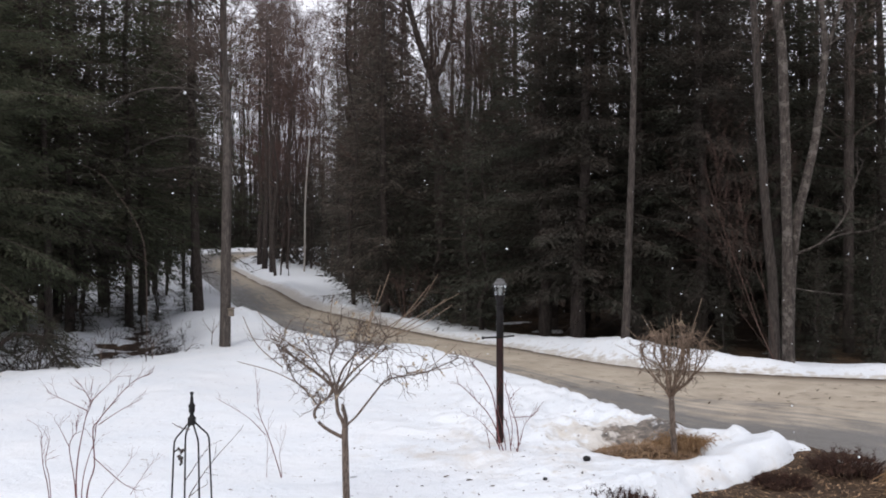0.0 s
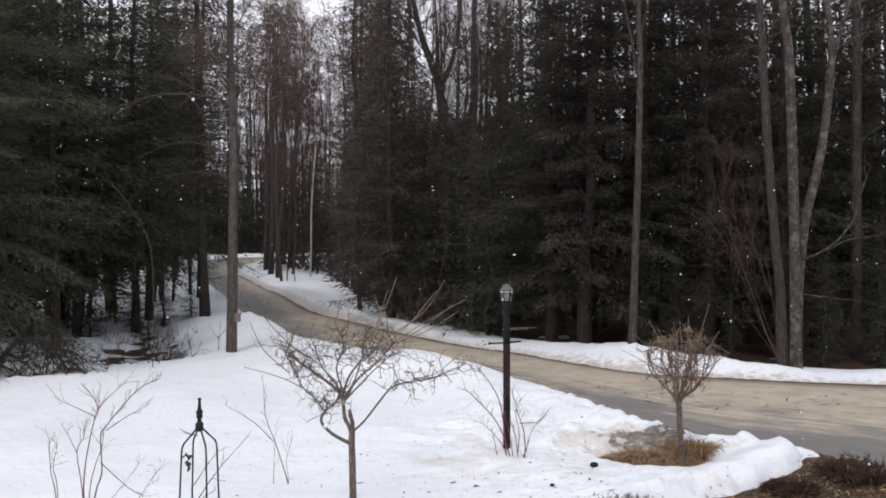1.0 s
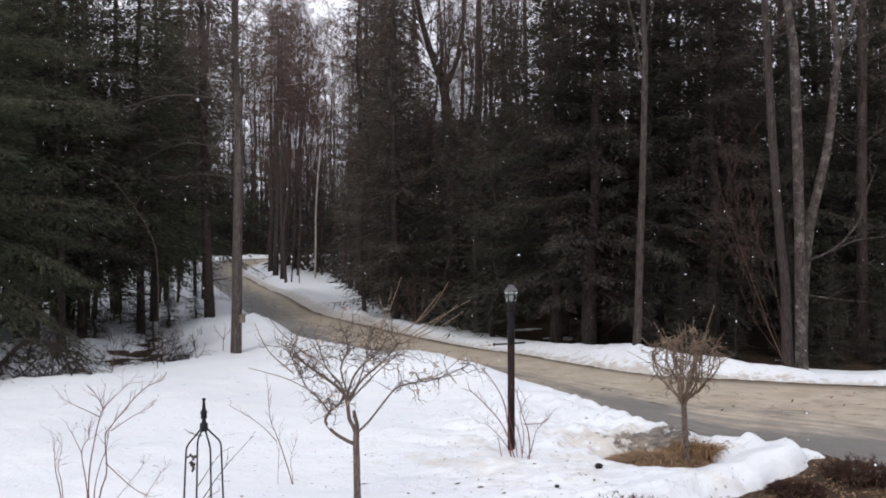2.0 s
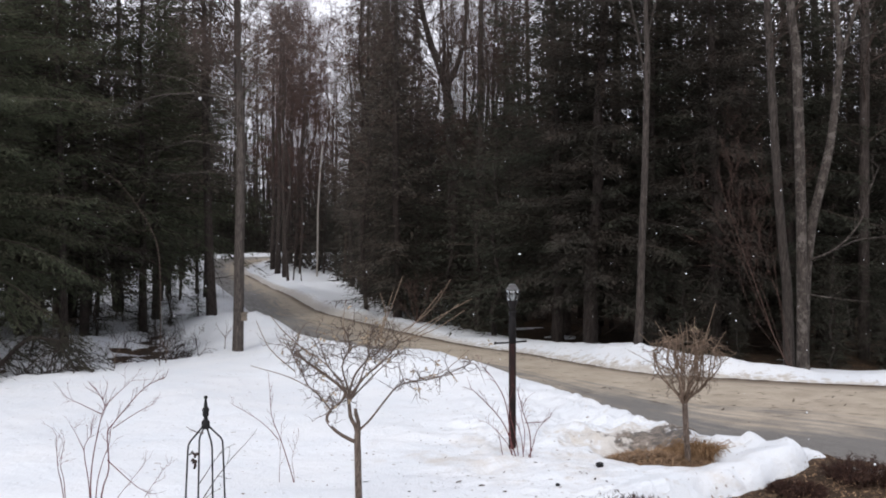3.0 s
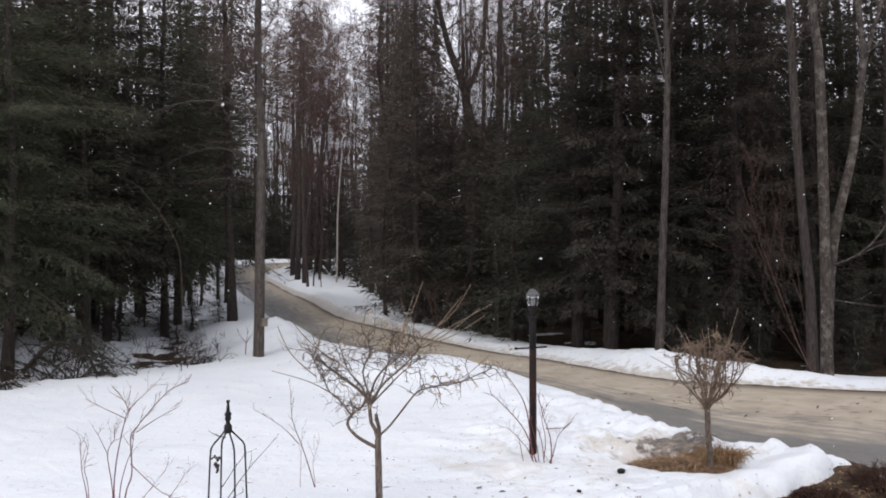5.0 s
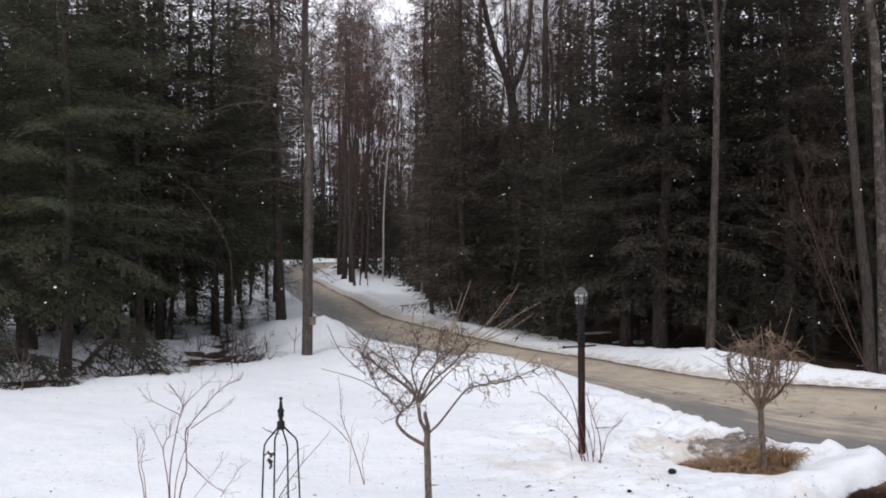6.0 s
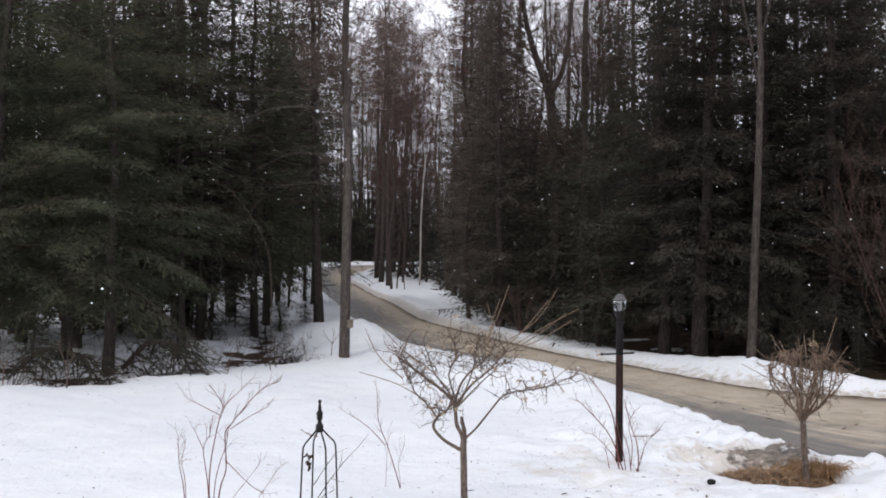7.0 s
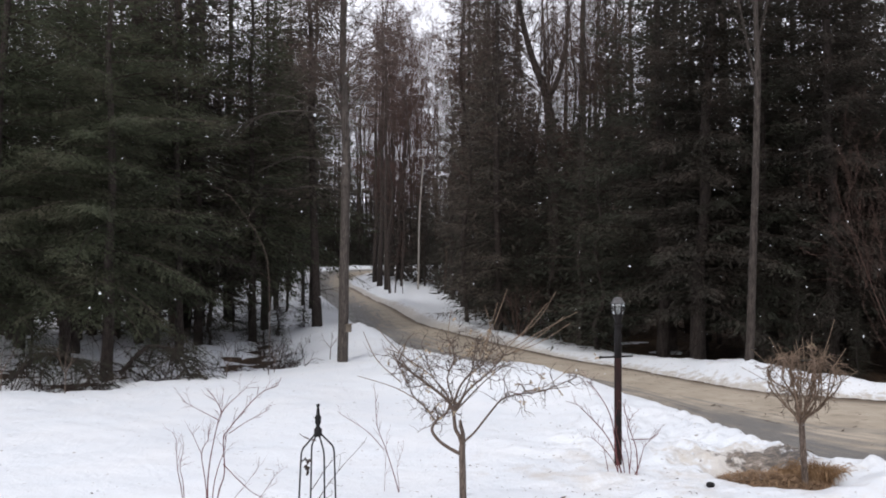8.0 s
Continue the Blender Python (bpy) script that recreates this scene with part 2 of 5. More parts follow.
# ---- mesh helpers ----
class Geo:
    """Collects vertices and faces for one mesh."""

    def __init__(self):
        self.v, self.f = [], []

    def tube(self, pts, radii, sides=6, cap=True):
        """A round limb along pts."""
        pts = [Vector(p) for p in pts]
        base, n = len(self.v), len(pts)
        turn = [(math.cos(2 * math.pi * j / sides), math.sin(2 * math.pi * j / sides)) for j in range(sides)]
        side = None
        for i in range(n):
            d = pts[min(i + 1, n - 1)] - pts[max(i - 1, 0)]
            d = d.normalized() if d.length > 1e-9 else Vector((0, 0, 1))
            if side is None:
                side = d.orthogonal().normalized()
            else:
                side = side - d * side.dot(d)
                side = side.normalized() if side.length > 1e-6 else d.orthogonal().normalized()
            up, r, p = d.cross(side), radii[i], pts[i]
            for c, s in turn:
                self.v.append(p + side * (c * r) + up * (s * r))
        for i in range(n - 1):
            a, b = base + i * sides, base + (i + 1) * sides
            for j in range(sides):
                k = (j + 1) % sides
                self.f.append((a + j, a + k, b + k, b + j))
        if cap:
            self.f.append(tuple(base + j for j in reversed(range(sides))))
            self.f.append(tuple(base + (n - 1) * sides + j for j in range(sides)))

    def leaf(self, p, d, across, length, width):
        """A narrow pointed spray from p along d."""
        b, q = len(self.v), p + d * (0.45 * length)
        self.v += [p, q + across * width, p + d * length, q - across * width]
        self.f.append((b, b + 1, b + 2, b + 3))

    def sprig(self, p, d, across, length, width):
        """A slender tapering tip from p along d."""
        b = len(self.v)
        self.v += [p - across * width, p + across * width, p + d * length]
        self.f.append((b, b + 1, b + 2))

    def lathe(self, profile, sides=16, at=(0, 0, 0), start=0.0):
        """A turned form: profile is rows of radius, height."""
        base, at = len(self.v), Vector(at)
        for r, z in profile:
            for j in range(sides):
                a = start + 2 * math.pi * j / sides
                self.v.append(at + Vector((r * math.cos(a), r * math.sin(a), z)))
        for i in range(len(profile) - 1):
            for j in range(sides):
                k = (j + 1) % sides
                a, b = base + i * sides, base + (i + 1) * sides
                self.f.append((a + j, a + k, b + k, b + j))
        self.f.append(tuple(base + j for j in reversed(range(sides))))
        self.f.append(tuple(base + (len(profile) - 1) * sides + j for j in range(sides)))

    def mesh(self, name, material, smooth=True):
        m = bpy.data.meshes.new(name)
        m.from_pydata([tuple(p) for p in self.v], [], self.f)
        m.materials.append(material)
        if smooth:
            m.shade_smooth()
        m.update()
        return m


def part(name, geo, material, parent=None, label="", smooth=True):
    ob = new(name, geo.mesh(name, material, smooth))
    if parent is not None:
        ob.parent = parent
    return tagged(ob, label)


def crown_part(parent, wood, wood_material, leaves, leaf_material):
    """A tree's crown: its boughs and the foliage on them in one mesh of two materials."""
    n, base = len(wood.f), len(wood.v)
    both = Geo()
    both.v, both.f = wood.v + leaves.v, wood.f + [tuple(i + base for i in f) for f in leaves.f]
    m = both.mesh("crown", wood_material, smooth=False)
    m.materials.append(leaf_material)
    index = np.zeros(len(both.f), np.int32)
    index[n:] = 1
    m.polygons.foreach_set("material_index", index)
    ob = new("crown", m)
    ob.parent = parent
    return ob


def thing(name, label, category, group="", at=None):
    ob = new(name)
    ob.empty_display_size = 0.2
    if at is not None:
        ob.matrix_basis = at
    return tagged(ob, label, category, group)


def turned(d, rng, amount):
    """A direction bent at random by about that many radians."""
    d = d + Vector((rng.gauss(0, 1), rng.gauss(0, 1), rng.gauss(0, 1))) * amount * 0.6
    return d.normalized()


def limb(geo, p, d, length, r, rng, steps=5, wobble=0.2, rise=0.0, tip=0.25, sides=4):
    """A crooked limb; returns its points, directions and radii."""
    pts, dirs, radii = [Vector(p)], [Vector(d).normalized()], [r]
    for i in range(steps):
        d2 = turned(dirs[-1], rng, wobble)
        d2.z += rise / steps
        d2.normalize()
        pts.append(pts[-1] + d2 * (length / steps))
        dirs.append(d2)
        radii.append(r * (1 - (1 - tip) * (i + 1) / steps))
    geo.tube(pts, radii, sides, cap=False)
    return pts, dirs, radii


def spray(geo, p, d, length, r, rng, depth, kids=4, wobble=0.25, rise=0.1, spread=0.8, ratio=0.6, rmin=0.002, sides=4, first=0.25, fuzz=0):
    """A limb that forks again and again into twigs."""
    if depth <= 0 and fuzz:
        tip = turned(Vector(d), rng, wobble)
        pts, dirs = [Vector(p) + tip * (length * i / 3) for i in range(4)], [tip] * 4
        geo.sprig(pts[0], tip, tip.orthogonal().normalized(), length, 0.008)
    else:
        pts, dirs, radii = limb(geo, p, d, length, r, rng, (5 if depth > 1 or not fuzz else 3) if depth else 3, wobble, rise, 0.35, max(3, sides))
    if depth <= 0:
        for i in range(fuzz):
            k = rng.randrange(1, len(pts))
            e = (dirs[k] + Vector((rng.gauss(0, 0.6), rng.gauss(0, 0.6), rng.gauss(0.15, 0.5)))).normalized()
            geo.sprig(pts[k], e, e.orthogonal().normalized(), rng.uniform(0.25, 0.6), 0.007)
        return
    for i in range(kids):
        s = first + (1 - first) * (i + rng.random()) / kids
        k = min(int(s * (len(pts) - 1)), len(pts) - 2)
        u = s * (len(pts) - 1) - k
        at = pts[k].lerp(pts[k + 1], u)
        side = dirs[k + 1].orthogonal().normalized()
        side.rotate(Matrix.Rotation(rng.uniform(0, 6.283), 3, dirs[k + 1]))
        way = (dirs[k + 1] + side * spread * rng.uniform(0.6, 1.3)).normalized()
        spray(geo, at, way, length * ratio * rng.uniform(0.6, 1.15) * (1.15 - 0.5 * s), max(radii[k] * 0.6, rmin), rng, depth - 1,
              max(2, kids - 1), wobble, rise, spread, ratio, rmin, sides - 1, 0.25, fuzz)


# ---- the lie of the land ----
HOUSE_EDGE = [(26, -6), (9, 3), (4.95, 9.0), (4.10, 9.98), (3.48, 10.7), (2.3, 12.7), (0.9, 15.65), (-1.8, 19.6), (-3.7, 22.3), (-5.3, 25.5),
              (-7, 30), (-8.8, 35.2), (-13.1, 48.4), (-17.1, 60), (-20.9, 71), (-23.8, 79.5), (-26.2, 87), (-27, 92.5), (-25.4, 96.6), (-21, 98), (-14, 101), (-2, 105)]
WOOD_EDGE = [(40, 11), (14, 14), (8, 15.06), (5.54, 15.9), (3.9, 16.6), (2.66, 18.2), (1.57, 20), (0.2, 21.8), (-1.43, 24.9), (-2.7, 27.7),
             (-3.75, 30), (-5.9, 35.2), (-9.7, 48.4), (-13.5, 60), (-17, 70), (-20.1, 78), (-21.1, 84), (-21.3, 89.5), (-20.4, 93), (-17.5, 94.6), (-12, 97), (-2, 101)]


def rounded(line, per=6):
    """The line with its corners rounded."""
    p = [np.array(q, float) for q in line]
    out = []
    for i in range(len(p) - 1):
        a, b, c, d = p[max(i - 1, 0)], p[i], p[i + 1], p[min(i + 2, len(p) - 1)]
        for j in range(per):
            t = j / per
            out.append(0.5 * ((2 * b) + (c - a) * t + (2 * a - 5 * b + 4 * c - d) * t * t + (3 * b - a - 3 * c + d) * t ** 3))
    out.append(p[-1])
    return np.array(out)


EDGE_L, EDGE_R = rounded(HOUSE_EDGE), rounded(WOOD_EDGE)


def far_from(line, x, y):
    """Distance from points to an open line."""
    best = np.full(x.shape, 1e9)
    for (ax, ay), (bx, by) in zip(line[:-1], line[1:]):
        dx, dy = bx - ax, by - ay
        t = np.clip(((x - ax) * dx + (y - ay) * dy) / (dx * dx + dy * dy), 0, 1)
        best = np.minimum(best, (x - ax - t * dx) ** 2 + (y - ay - t * dy) ** 2)
    return np.sqrt(best)


def inside(ring, x, y):
    hit = np.zeros(x.shape, bool)
    for (ax, ay), (bx, by) in zip(ring, np.roll(ring, -1, axis=0)):
        if ay != by:
            hit ^= ((ay > y) != (by > y)) & (x < (bx - ax) * (y - ay) / (by - ay) + ax)
    return hit


def lumps(x, y, size, seed=0):
    """Smooth noise of about -1 to 1, of waves of that size."""
    rng = np.random.RandomState(seed)
    out = np.zeros(x.shape)
    for k in range(9):
        a, f = rng.uniform(0, 2 * np.pi), rng.uniform(0.6, 1.7) / size
        out += np.sin(2 * np.pi * f * (x * np.cos(a) + y * np.sin(a)) + rng.uniform(0, 6.28)) * rng.uniform(0.5, 1)
    return out / 4.0


def smooth(e0, e1, v):
    t = np.clip((v - e0) / (e1 - e0), 0, 1)
    return t * t * (3 - 2 * t)


def rise(y):
    return 0.0009 * np.clip(y - 50, 0, 50) ** 2 + 0.01 * np.clip(y - 100, 0, 45)


def bare_land(x, y):
    """Height of the soil under the snow."""
    z = rise(y) - 0.12 + 0.03 * lumps(x, y, 3.0, 3)
    z -= 0.34 * np.exp(-((x + 8.2) ** 2 / 4.5 + (y - 22.5) ** 2 / 9.0)) + 0.10 * np.exp(-((x + 5.2) ** 2 / 1.5 + (y - 19.8) ** 2 / 2.0))
    wood = smooth(15.5, 19, y) * smooth(-5.2, -7.5, x)
    z += wood * (0.05 * lumps(x, y, 2.3, 5) - 0.05)
    ring = np.vstack([EDGE_L, EDGE_R[::-1]])
    core = inside(ring, x, y)
    d = np.minimum(far_from(EDGE_L, x, y), far_from(EDGE_R, x, y))
    z = np.where(core & (d > 0.25), rise(y) - 0.12, z)
    d = np.where(core, np.where(d > 0.25, 9, 0), d)
    return np.where(d < 1.2, (rise(y) - 0.006) * (1 - d / 1.2) + z * d / 1.2 + 0.012 * lumps(x, y, 0.6, 41), z)


BED = (2.40, 9.80, 0.66, 0.52)          # mulch bed: centre and half widths
BARE_EDGE = [(4.4, 9.82), (4.08, 9.70), (3.85, 9.42), (3.52, 9.15), (2.8, 8.65), (2.35, 8.25), (1.9, 7.85), (1.4, 7.2), (1.2, 6.0), (1.2, 4.0), (1.2, -8), (26, -8), (9, 2), (5.1, 8.8)]
BARE_RING = rounded(BARE_EDGE + BARE_EDGE[:1], 5)


def snow_sheet(x, y):
    """Height of the snow's top, its thickness and the grit in it."""
    land = bare_land(x, y)
    dl, dr = far_from(EDGE_L, x, y), far_from(EDGE_R, x, y)
    on_road = inside(np.vstack([EDGE_L, EDGE_R[::-1]]), x, y)
    wood_side = (dr < dl)
    # field: an even sheet that covers the lawn
    t = 0.18 + 0.018 * lumps(x, y, 1.1, 1) + 0.035 * lumps(x, y, 4.0, 2)
    rough = smooth(-1.6, 0.6, x) * smooth(14.5, 12.0, y) * (1 - 0.8 * smooth(2.6, 3.2, x) * smooth(10.0, 9.7, y))
    t += np.exp(-((x - 2.5) ** 2 / 0.5 + (y - 10.7) ** 2 / 0.14)) * (0.045 + 0.03 * lumps(x, y, 0.35, 15))
    t += rough * (0.4 + 0.6 * smooth(9.4, 10.2, y)) * (0.055 * lumps(x, y, 0.6, 11) + 0.042 * lumps(x, y, 0.28, 12))
    # ploughed bank on the house side
    crest_y = [6, 9.6, 10.4, 10.9, 11.6, 12.6, 13.2, 14.5, 15.3, 15.8, 17.5, 20, 22, 23.2, 24.2, 26, 29, 35, 60, 200]
    crest_h = [0.0, 0.0, 0.02, 0.03, 0.04, 0.05, 0.09, 0.26, 0.40, 0.43, 0.27, 0.12, 0.10, 0.20, 0.42, 0.38, 0.30, 0.28, 0.3, 0.3]
    h = np.interp(y, crest_y, crest_h)
    bank = h * np.where(dl < 1.1, smooth(-0.15, 1.1, dl), 1 - smooth(1.1, 4.2, dl)) * (1 + 0.16 * lumps(x, y, 1.3, 7) + 0.06 * lumps(x, y, 0.35, 8))
    t = np.where(~wood_side, np.maximum(t * smooth(-0.02, 0.35 + 0.3 * smooth(3.5, 3.2, x) * smooth(13.0, 11.2, y), dl + 0.10 * lumps(x, y, 0.55, 16) * smooth(18, 14, y)), 0) + bank, t)
    # hump beside the roadside trunk
    t += 0.22 * np.exp(-((x + 6.0) ** 2 / 1.6 + (y - 23.6) ** 2 / 2.4))
    t += smooth(-4.4, -5.6, x) * smooth(20.6, 21.6, y) * smooth(40, 30, y) * (0.05 * lumps(x, y, 0.7, 26) + 0.03 * lumps(x, y, 0.35, 27))
    # bank on the wood side, lower to the east
    hr = np.interp(x, [-30, -8, -3, 0, 1.6, 2.7, 3.9, 5.2, 6.2, 7.0, 7.6, 8.2, 12], [0.36, 0.34, 0.22, 0.10, 0.13, 0.25, 0.40, 0.34, 0.21, 0.10, 0.12, 0.15, 0.16])
    far = hr * np.where(dr < 0.9, smooth(-0.1, 0.9, dr), 1 - smooth(0.9, 3.0, dr)) * (1 + 0.20 * lumps(x, y, 2.4, 9) + 0.11 * lumps(x, y, 0.9, 10) + 0.07 * lumps(x, y, 0.4, 13))
    woods = smooth(2.0, 3.6, dr) * smooth(27, 24, y - 0.6 * np.minimum(x, 0) - 400 * smooth(0.0, 2.5, x))
    patch = 0.07 * (1 - woods) + woods * (0.10 * lumps(x, y, 2.2, 14) - 0.02 - 0.045 * smooth(-1.5, 1.5, x))
    t = np.where(wood_side, np.maximum(patch, -0.2) * smooth(0, 0.8, dr) + far, t)
    # under the firs to the west the sheet breaks up
    west = smooth(0.0, 0.9, y - 14.0 - np.maximum(1.43 * (x + 9), 0.33 * (x + 9)) + 0.22 * lumps(x, y, 1.6, 21)) * smooth(-5.6, -7.0, x + 0.13 * np.maximum(y - 20, 0)) * smooth(2.0 + 0.2 * smooth(21, 25, y) - 0.6 * smooth(27, 36, y), 3.5 - 0.8 * smooth(27, 36, y), dl + 0.4 * lumps(x, y, 1.2, 24))
    t = t * (1 - west) + west * (0.08 + 0.11 * lumps(x, y, 1.7, 22) + 0.05 * lumps(x, y, 0.5, 23) - 0.06 * smooth(20.0, 17.0, y) * smooth(-7.0, -8.2, x) + 0.05 * smooth(26, 34, y) - 0.24 * np.exp(-((x + 7.7) ** 2 / 3.5 + (y - 22.6) ** 2 / 8.0)) * (0.65 + 0.7 * lumps(x, y, 0.9, 25)))
    # melted back from the mulch bed and the bare border by the house
    q = np.hypot((x - BED[0]) / BED[2], (y - BED[1]) / BED[3]) + 0.10 * lumps(x, y, 0.5, 31)
    t = np.where(q < 1.9, t * smooth(0.86, 1.25, q) - 0.10 * smooth(1.0, 0.8, q), t)
    db = far_from(BARE_RING, x, y) * np.where(inside(BARE_RING, x, y), -1, 1) + 0.07 * lumps(x, y, 0.7, 33) + 0.02 * lumps(x, y, 0.3, 34)
    t = np.where(db < 0.8, (t + 0.08 * smooth(0.55, 0.15, db)) * np.sqrt(smooth(-0.03, 0.20, db)) - 0.1 * smooth(0.0, -0.1, db), t)
    # footing hollows near the lamp
    t -= 0.07 * np.exp(-((x - 0.28) ** 2 + (y - 8.9) ** 2) / 0.03)
    t = np.where(on_road, -0.25, t)
    d = np.where(wood_side, dr, dl)
    grit = np.where(wood_side, smooth(0.6 + 0.4 * smooth(2, -3, x), 0.0, d) * (0.78 + 0.4 * smooth(2, -3, x)) + 0.24 * smooth(3, 1, d), smooth(0.3, 0.0, d) * 0.5 * smooth(3.6, 2.8, x))
    grit = np.where(on_road, 1.0, grit) + 0.28 * rough
    return land + np.where(t < 0.012, -0.08, t), t, grit


def steps(*runs):
    """Grid lines: runs of start, end and spacing."""
    out = []
    for a, b, s in runs:
        out += list(np.arange(a, b - 1e-6, s))
    return np.array(out + [runs[-1][1]])


def sheet(name, xs, ys, height, material):
    x, y = np.meshgrid(xs, ys)
    z = height(x, y)
    extra = None
    if isinstance(z, tuple):
        z, _, extra = z
    v = np.stack([x, y, z], -1).reshape(-1, 3)
    w = len(xs)
    i = (np.arange(len(ys) - 1)[:, None] * w + np.arange(w - 1)[None, :]).ravel()
    f = np.stack([i, i + 1, i + w + 1, i + w], 1)
    m = bpy.data.meshes.new(name)
    m.from_pydata(v, [], f)
    m.materials.append(material)
    if extra is not None:
        m.attributes.new("grit", "FLOAT", "POINT").data.foreach_set("value", extra.ravel().astype(np.float32))
    m.shade_smooth()
    return new(name, m)


XS = steps((-400, -80, 40), (-80, -30, 4), (-30, -14, 0.3), (-14, -6, 0.25), (-6, 0.2, 0.13), (0.2, 5.2, 0.05), (5.2, 9, 0.1), (9, 20, 0.5), (20, 80, 5), (80, 400, 40))
YS = steps((-400, -80, 40), (-80, -10, 7), (-10, -2, 0.8), (-2, 3, 0.25), (3, 7.4, 0.16), (7.4, 11.6, 0.05), (11.6, 17, 0.10), (17, 26, 0.16), (26, 50, 0.4), (50, 76, 0.8), (76, 104, 0.4), (104, 140, 1.5), (140, 200, 8), (200, 440, 40))
tagged(sheet("ground", XS[::2], YS[::2], bare_land, SOIL), "brown soil with leaf litter under the snow", "ground", kind="structure")
tagged(sheet("snow_cover", XS, YS, snow_sheet, SNOW), "old white snow with ploughed banks along the drive", "snow", kind="structure")


def build_road():
    n, w = len(EDGE_L), 13
    v, uv = [], []
    run = 0.0
    for i in range(n):
        if i:
            run += float(np.hypot(*(0.5 * (EDGE_L[i] + EDGE_R[i] - EDGE_L[i - 1] - EDGE_R[i - 1]))))
        for j in range(w):
            s = j / (w - 1)
            p = EDGE_L[i] * (1 - (1.1 * s - 0.05)) + EDGE_R[i] * (1.1 * s - 0.05)
            v.append((p[0], p[1], float(rise(p[1])) - 0.03 + 0.06 * (1 - (2 * s - 1) ** 2) ** 0.5))
            uv.append((s, run))
    f = [(i * w + j, i * w + j + 1, (i + 1) * w + j + 1, (i + 1) * w + j) for i in range(n - 1) for j in range(w - 1)]
    m = bpy.data.meshes.new("road")
    m.from_pydata(v, [], [tuple(reversed(q)) for q in f])
    m.update()
    if m.polygons[0].normal.z < 0:
        m.flip_normals()
    layer = m.uv_layers.new(name="UVMap")
    for loop in m.loops:
        layer.data[loop.index].uv = uv[loop.vertex_index]
    m.materials.append(ROAD)
    m.shade_smooth()
    return tagged(new("road", m), "winding asphalt drive spread with tan sand", "driveway", kind="structure")


build_road()


def land(x, y):
    """Height of what one stands on, snow or soil."""
    ax, ay = np.array([float(x)]), np.array([float(y)])
    top, t, _ = snow_sheet(ax, ay)
    return float(max(top[0], bare_land(ax, ay)[0]))


# ---- trees ----
def conifer(name, seed, height, reach, low, needle, label, step=0.30, node=0.13, grain=0.11, size=0.17, droop=0.25, dead=10, full=10.0, girth=0.0085):
    """A fir: trunk, boughs, and foliage of many small flat sprays."""
    rng = random.Random(seed)
    tree = thing(name, label, "conifer tree")
    trunk, boughs, leaves = Geo(), Geo(), Geo()
    r0 = girth * height + 0.01
    bend = [Vector((rng.gauss(0, 0.05), rng.gauss(0, 0.05), height * i / 9 - (0.25 if i == 0 else 0))) for i in range(10)]
    trunk.tube(bend, [r0 * (1.25 if i == 0 else 1) * (1 - 0.95 * i / 9) + 0.008 for i in range(10)], 8)
    z = low
    while z < height - 0.15:
        share = (z - low) / (height - low)
        coarse = 1.0 if z < full else 2.6
        turn = rng.uniform(0, 6.28)
        n = rng.choice((4, 5, 5, 6))
        for b in range(n):
            a = turn + 6.283 * b / n + rng.uniform(-0.45, 0.45)
            length = (reach * (1 - share) ** 0.72 * (0.72 + 0.28 * min(1, share * 6)) + 0.12) * rng.choice((0.45, 0.8, 0.95, 1.0, 1.08, 1.2))
            out, flat = Vector((math.cos(a), math.sin(a), 0)), Vector((-math.sin(a), math.cos(a), 0))
            slope = 0.45 * share + rng.uniform(-0.2, 0.2)
            zz = z + rng.uniform(-0.15, 0.15)
            sag = droop * (1.2 - share) * rng.uniform(0.6, 1.5)
            pts = [Vector((0, 0, zz)) + out * (length * i / 5) + flat * (length * 0.06 * math.sin(0.6 * i + a))
                   + Vector((0, 0, length * (slope * i / 5 - sag * (i / 5) ** 2 + 0.12 * (i / 5) ** 4))) for i in range(6)]
            boughs.tube(pts, [0.004 + 0.006 * length * (1 - i / 5.5) for i in range(6)], 3, cap=False)
            s = 0.05
            while s < 1.0:
                k = min(int(s * 5), 4)
                at = pts[k].lerp(pts[k + 1], s * 5 - k)
                ahead = (pts[k + 1] - pts[k]).normalized()
                for way in (-1, 1):
                    reach2 = (0.40 * length * (1.05 - s) + 0.12) * rng.uniform(0.5, 1.2)
                    d = (ahead * rng.uniform(0.5, 1.0) + flat * way * rng.uniform(0.6, 1.0) + Vector((0, 0, rng.uniform(-0.45, 0.08)))).normalized()
                    m = max(1, int(reach2 / grain / coarse))
                    for q in range(m):
                        c = at + d * (reach2 * (q + rng.random() * 0.6) / m) + Vector((0, 0, rng.gauss(-0.04, 0.06)))
                        e = d + ahead * rng.uniform(-0.6, 0.6) + flat * rng.uniform(-0.6, 0.6)
                        e.z += rng.uniform(-0.5, 0.15)
                        e.normalize()
                        wide = e.cross(Vector((rng.uniform(-0.8, 0.8), rng.uniform(-0.8, 0.8), 1))).normalized()
                        g = size * coarse ** 0.6 * rng.uniform(0.7, 1.35)
                        leaves.sprig(c, e, wide, g, g * rng.uniform(0.09, 0.16))
                s += node * coarse * rng.uniform(0.8, 1.2) / max(length, 0.4)
        z += step * rng.uniform(0.8, 1.2) * (1 - 0.3 * share)
    for i in range(dead):
        a, zz = rng.uniform(0, 6.28), rng.uniform(0.4, low + 1.5)
        spray(boughs, (0, 0, zz), (math.cos(a), math.sin(a), rng.uniform(-0.5, 0.1)), rng.uniform(0.6, 1.0) * reach * 0.75, 0.012, rng, 1, 5, 0.25, -0.15, 0.7, 0.45, 0.003, 3)
    part("trunk", trunk, DARKBARK, tree)
    crown_part(tree, boughs, BOUGHS, leaves, needle)
    return tree


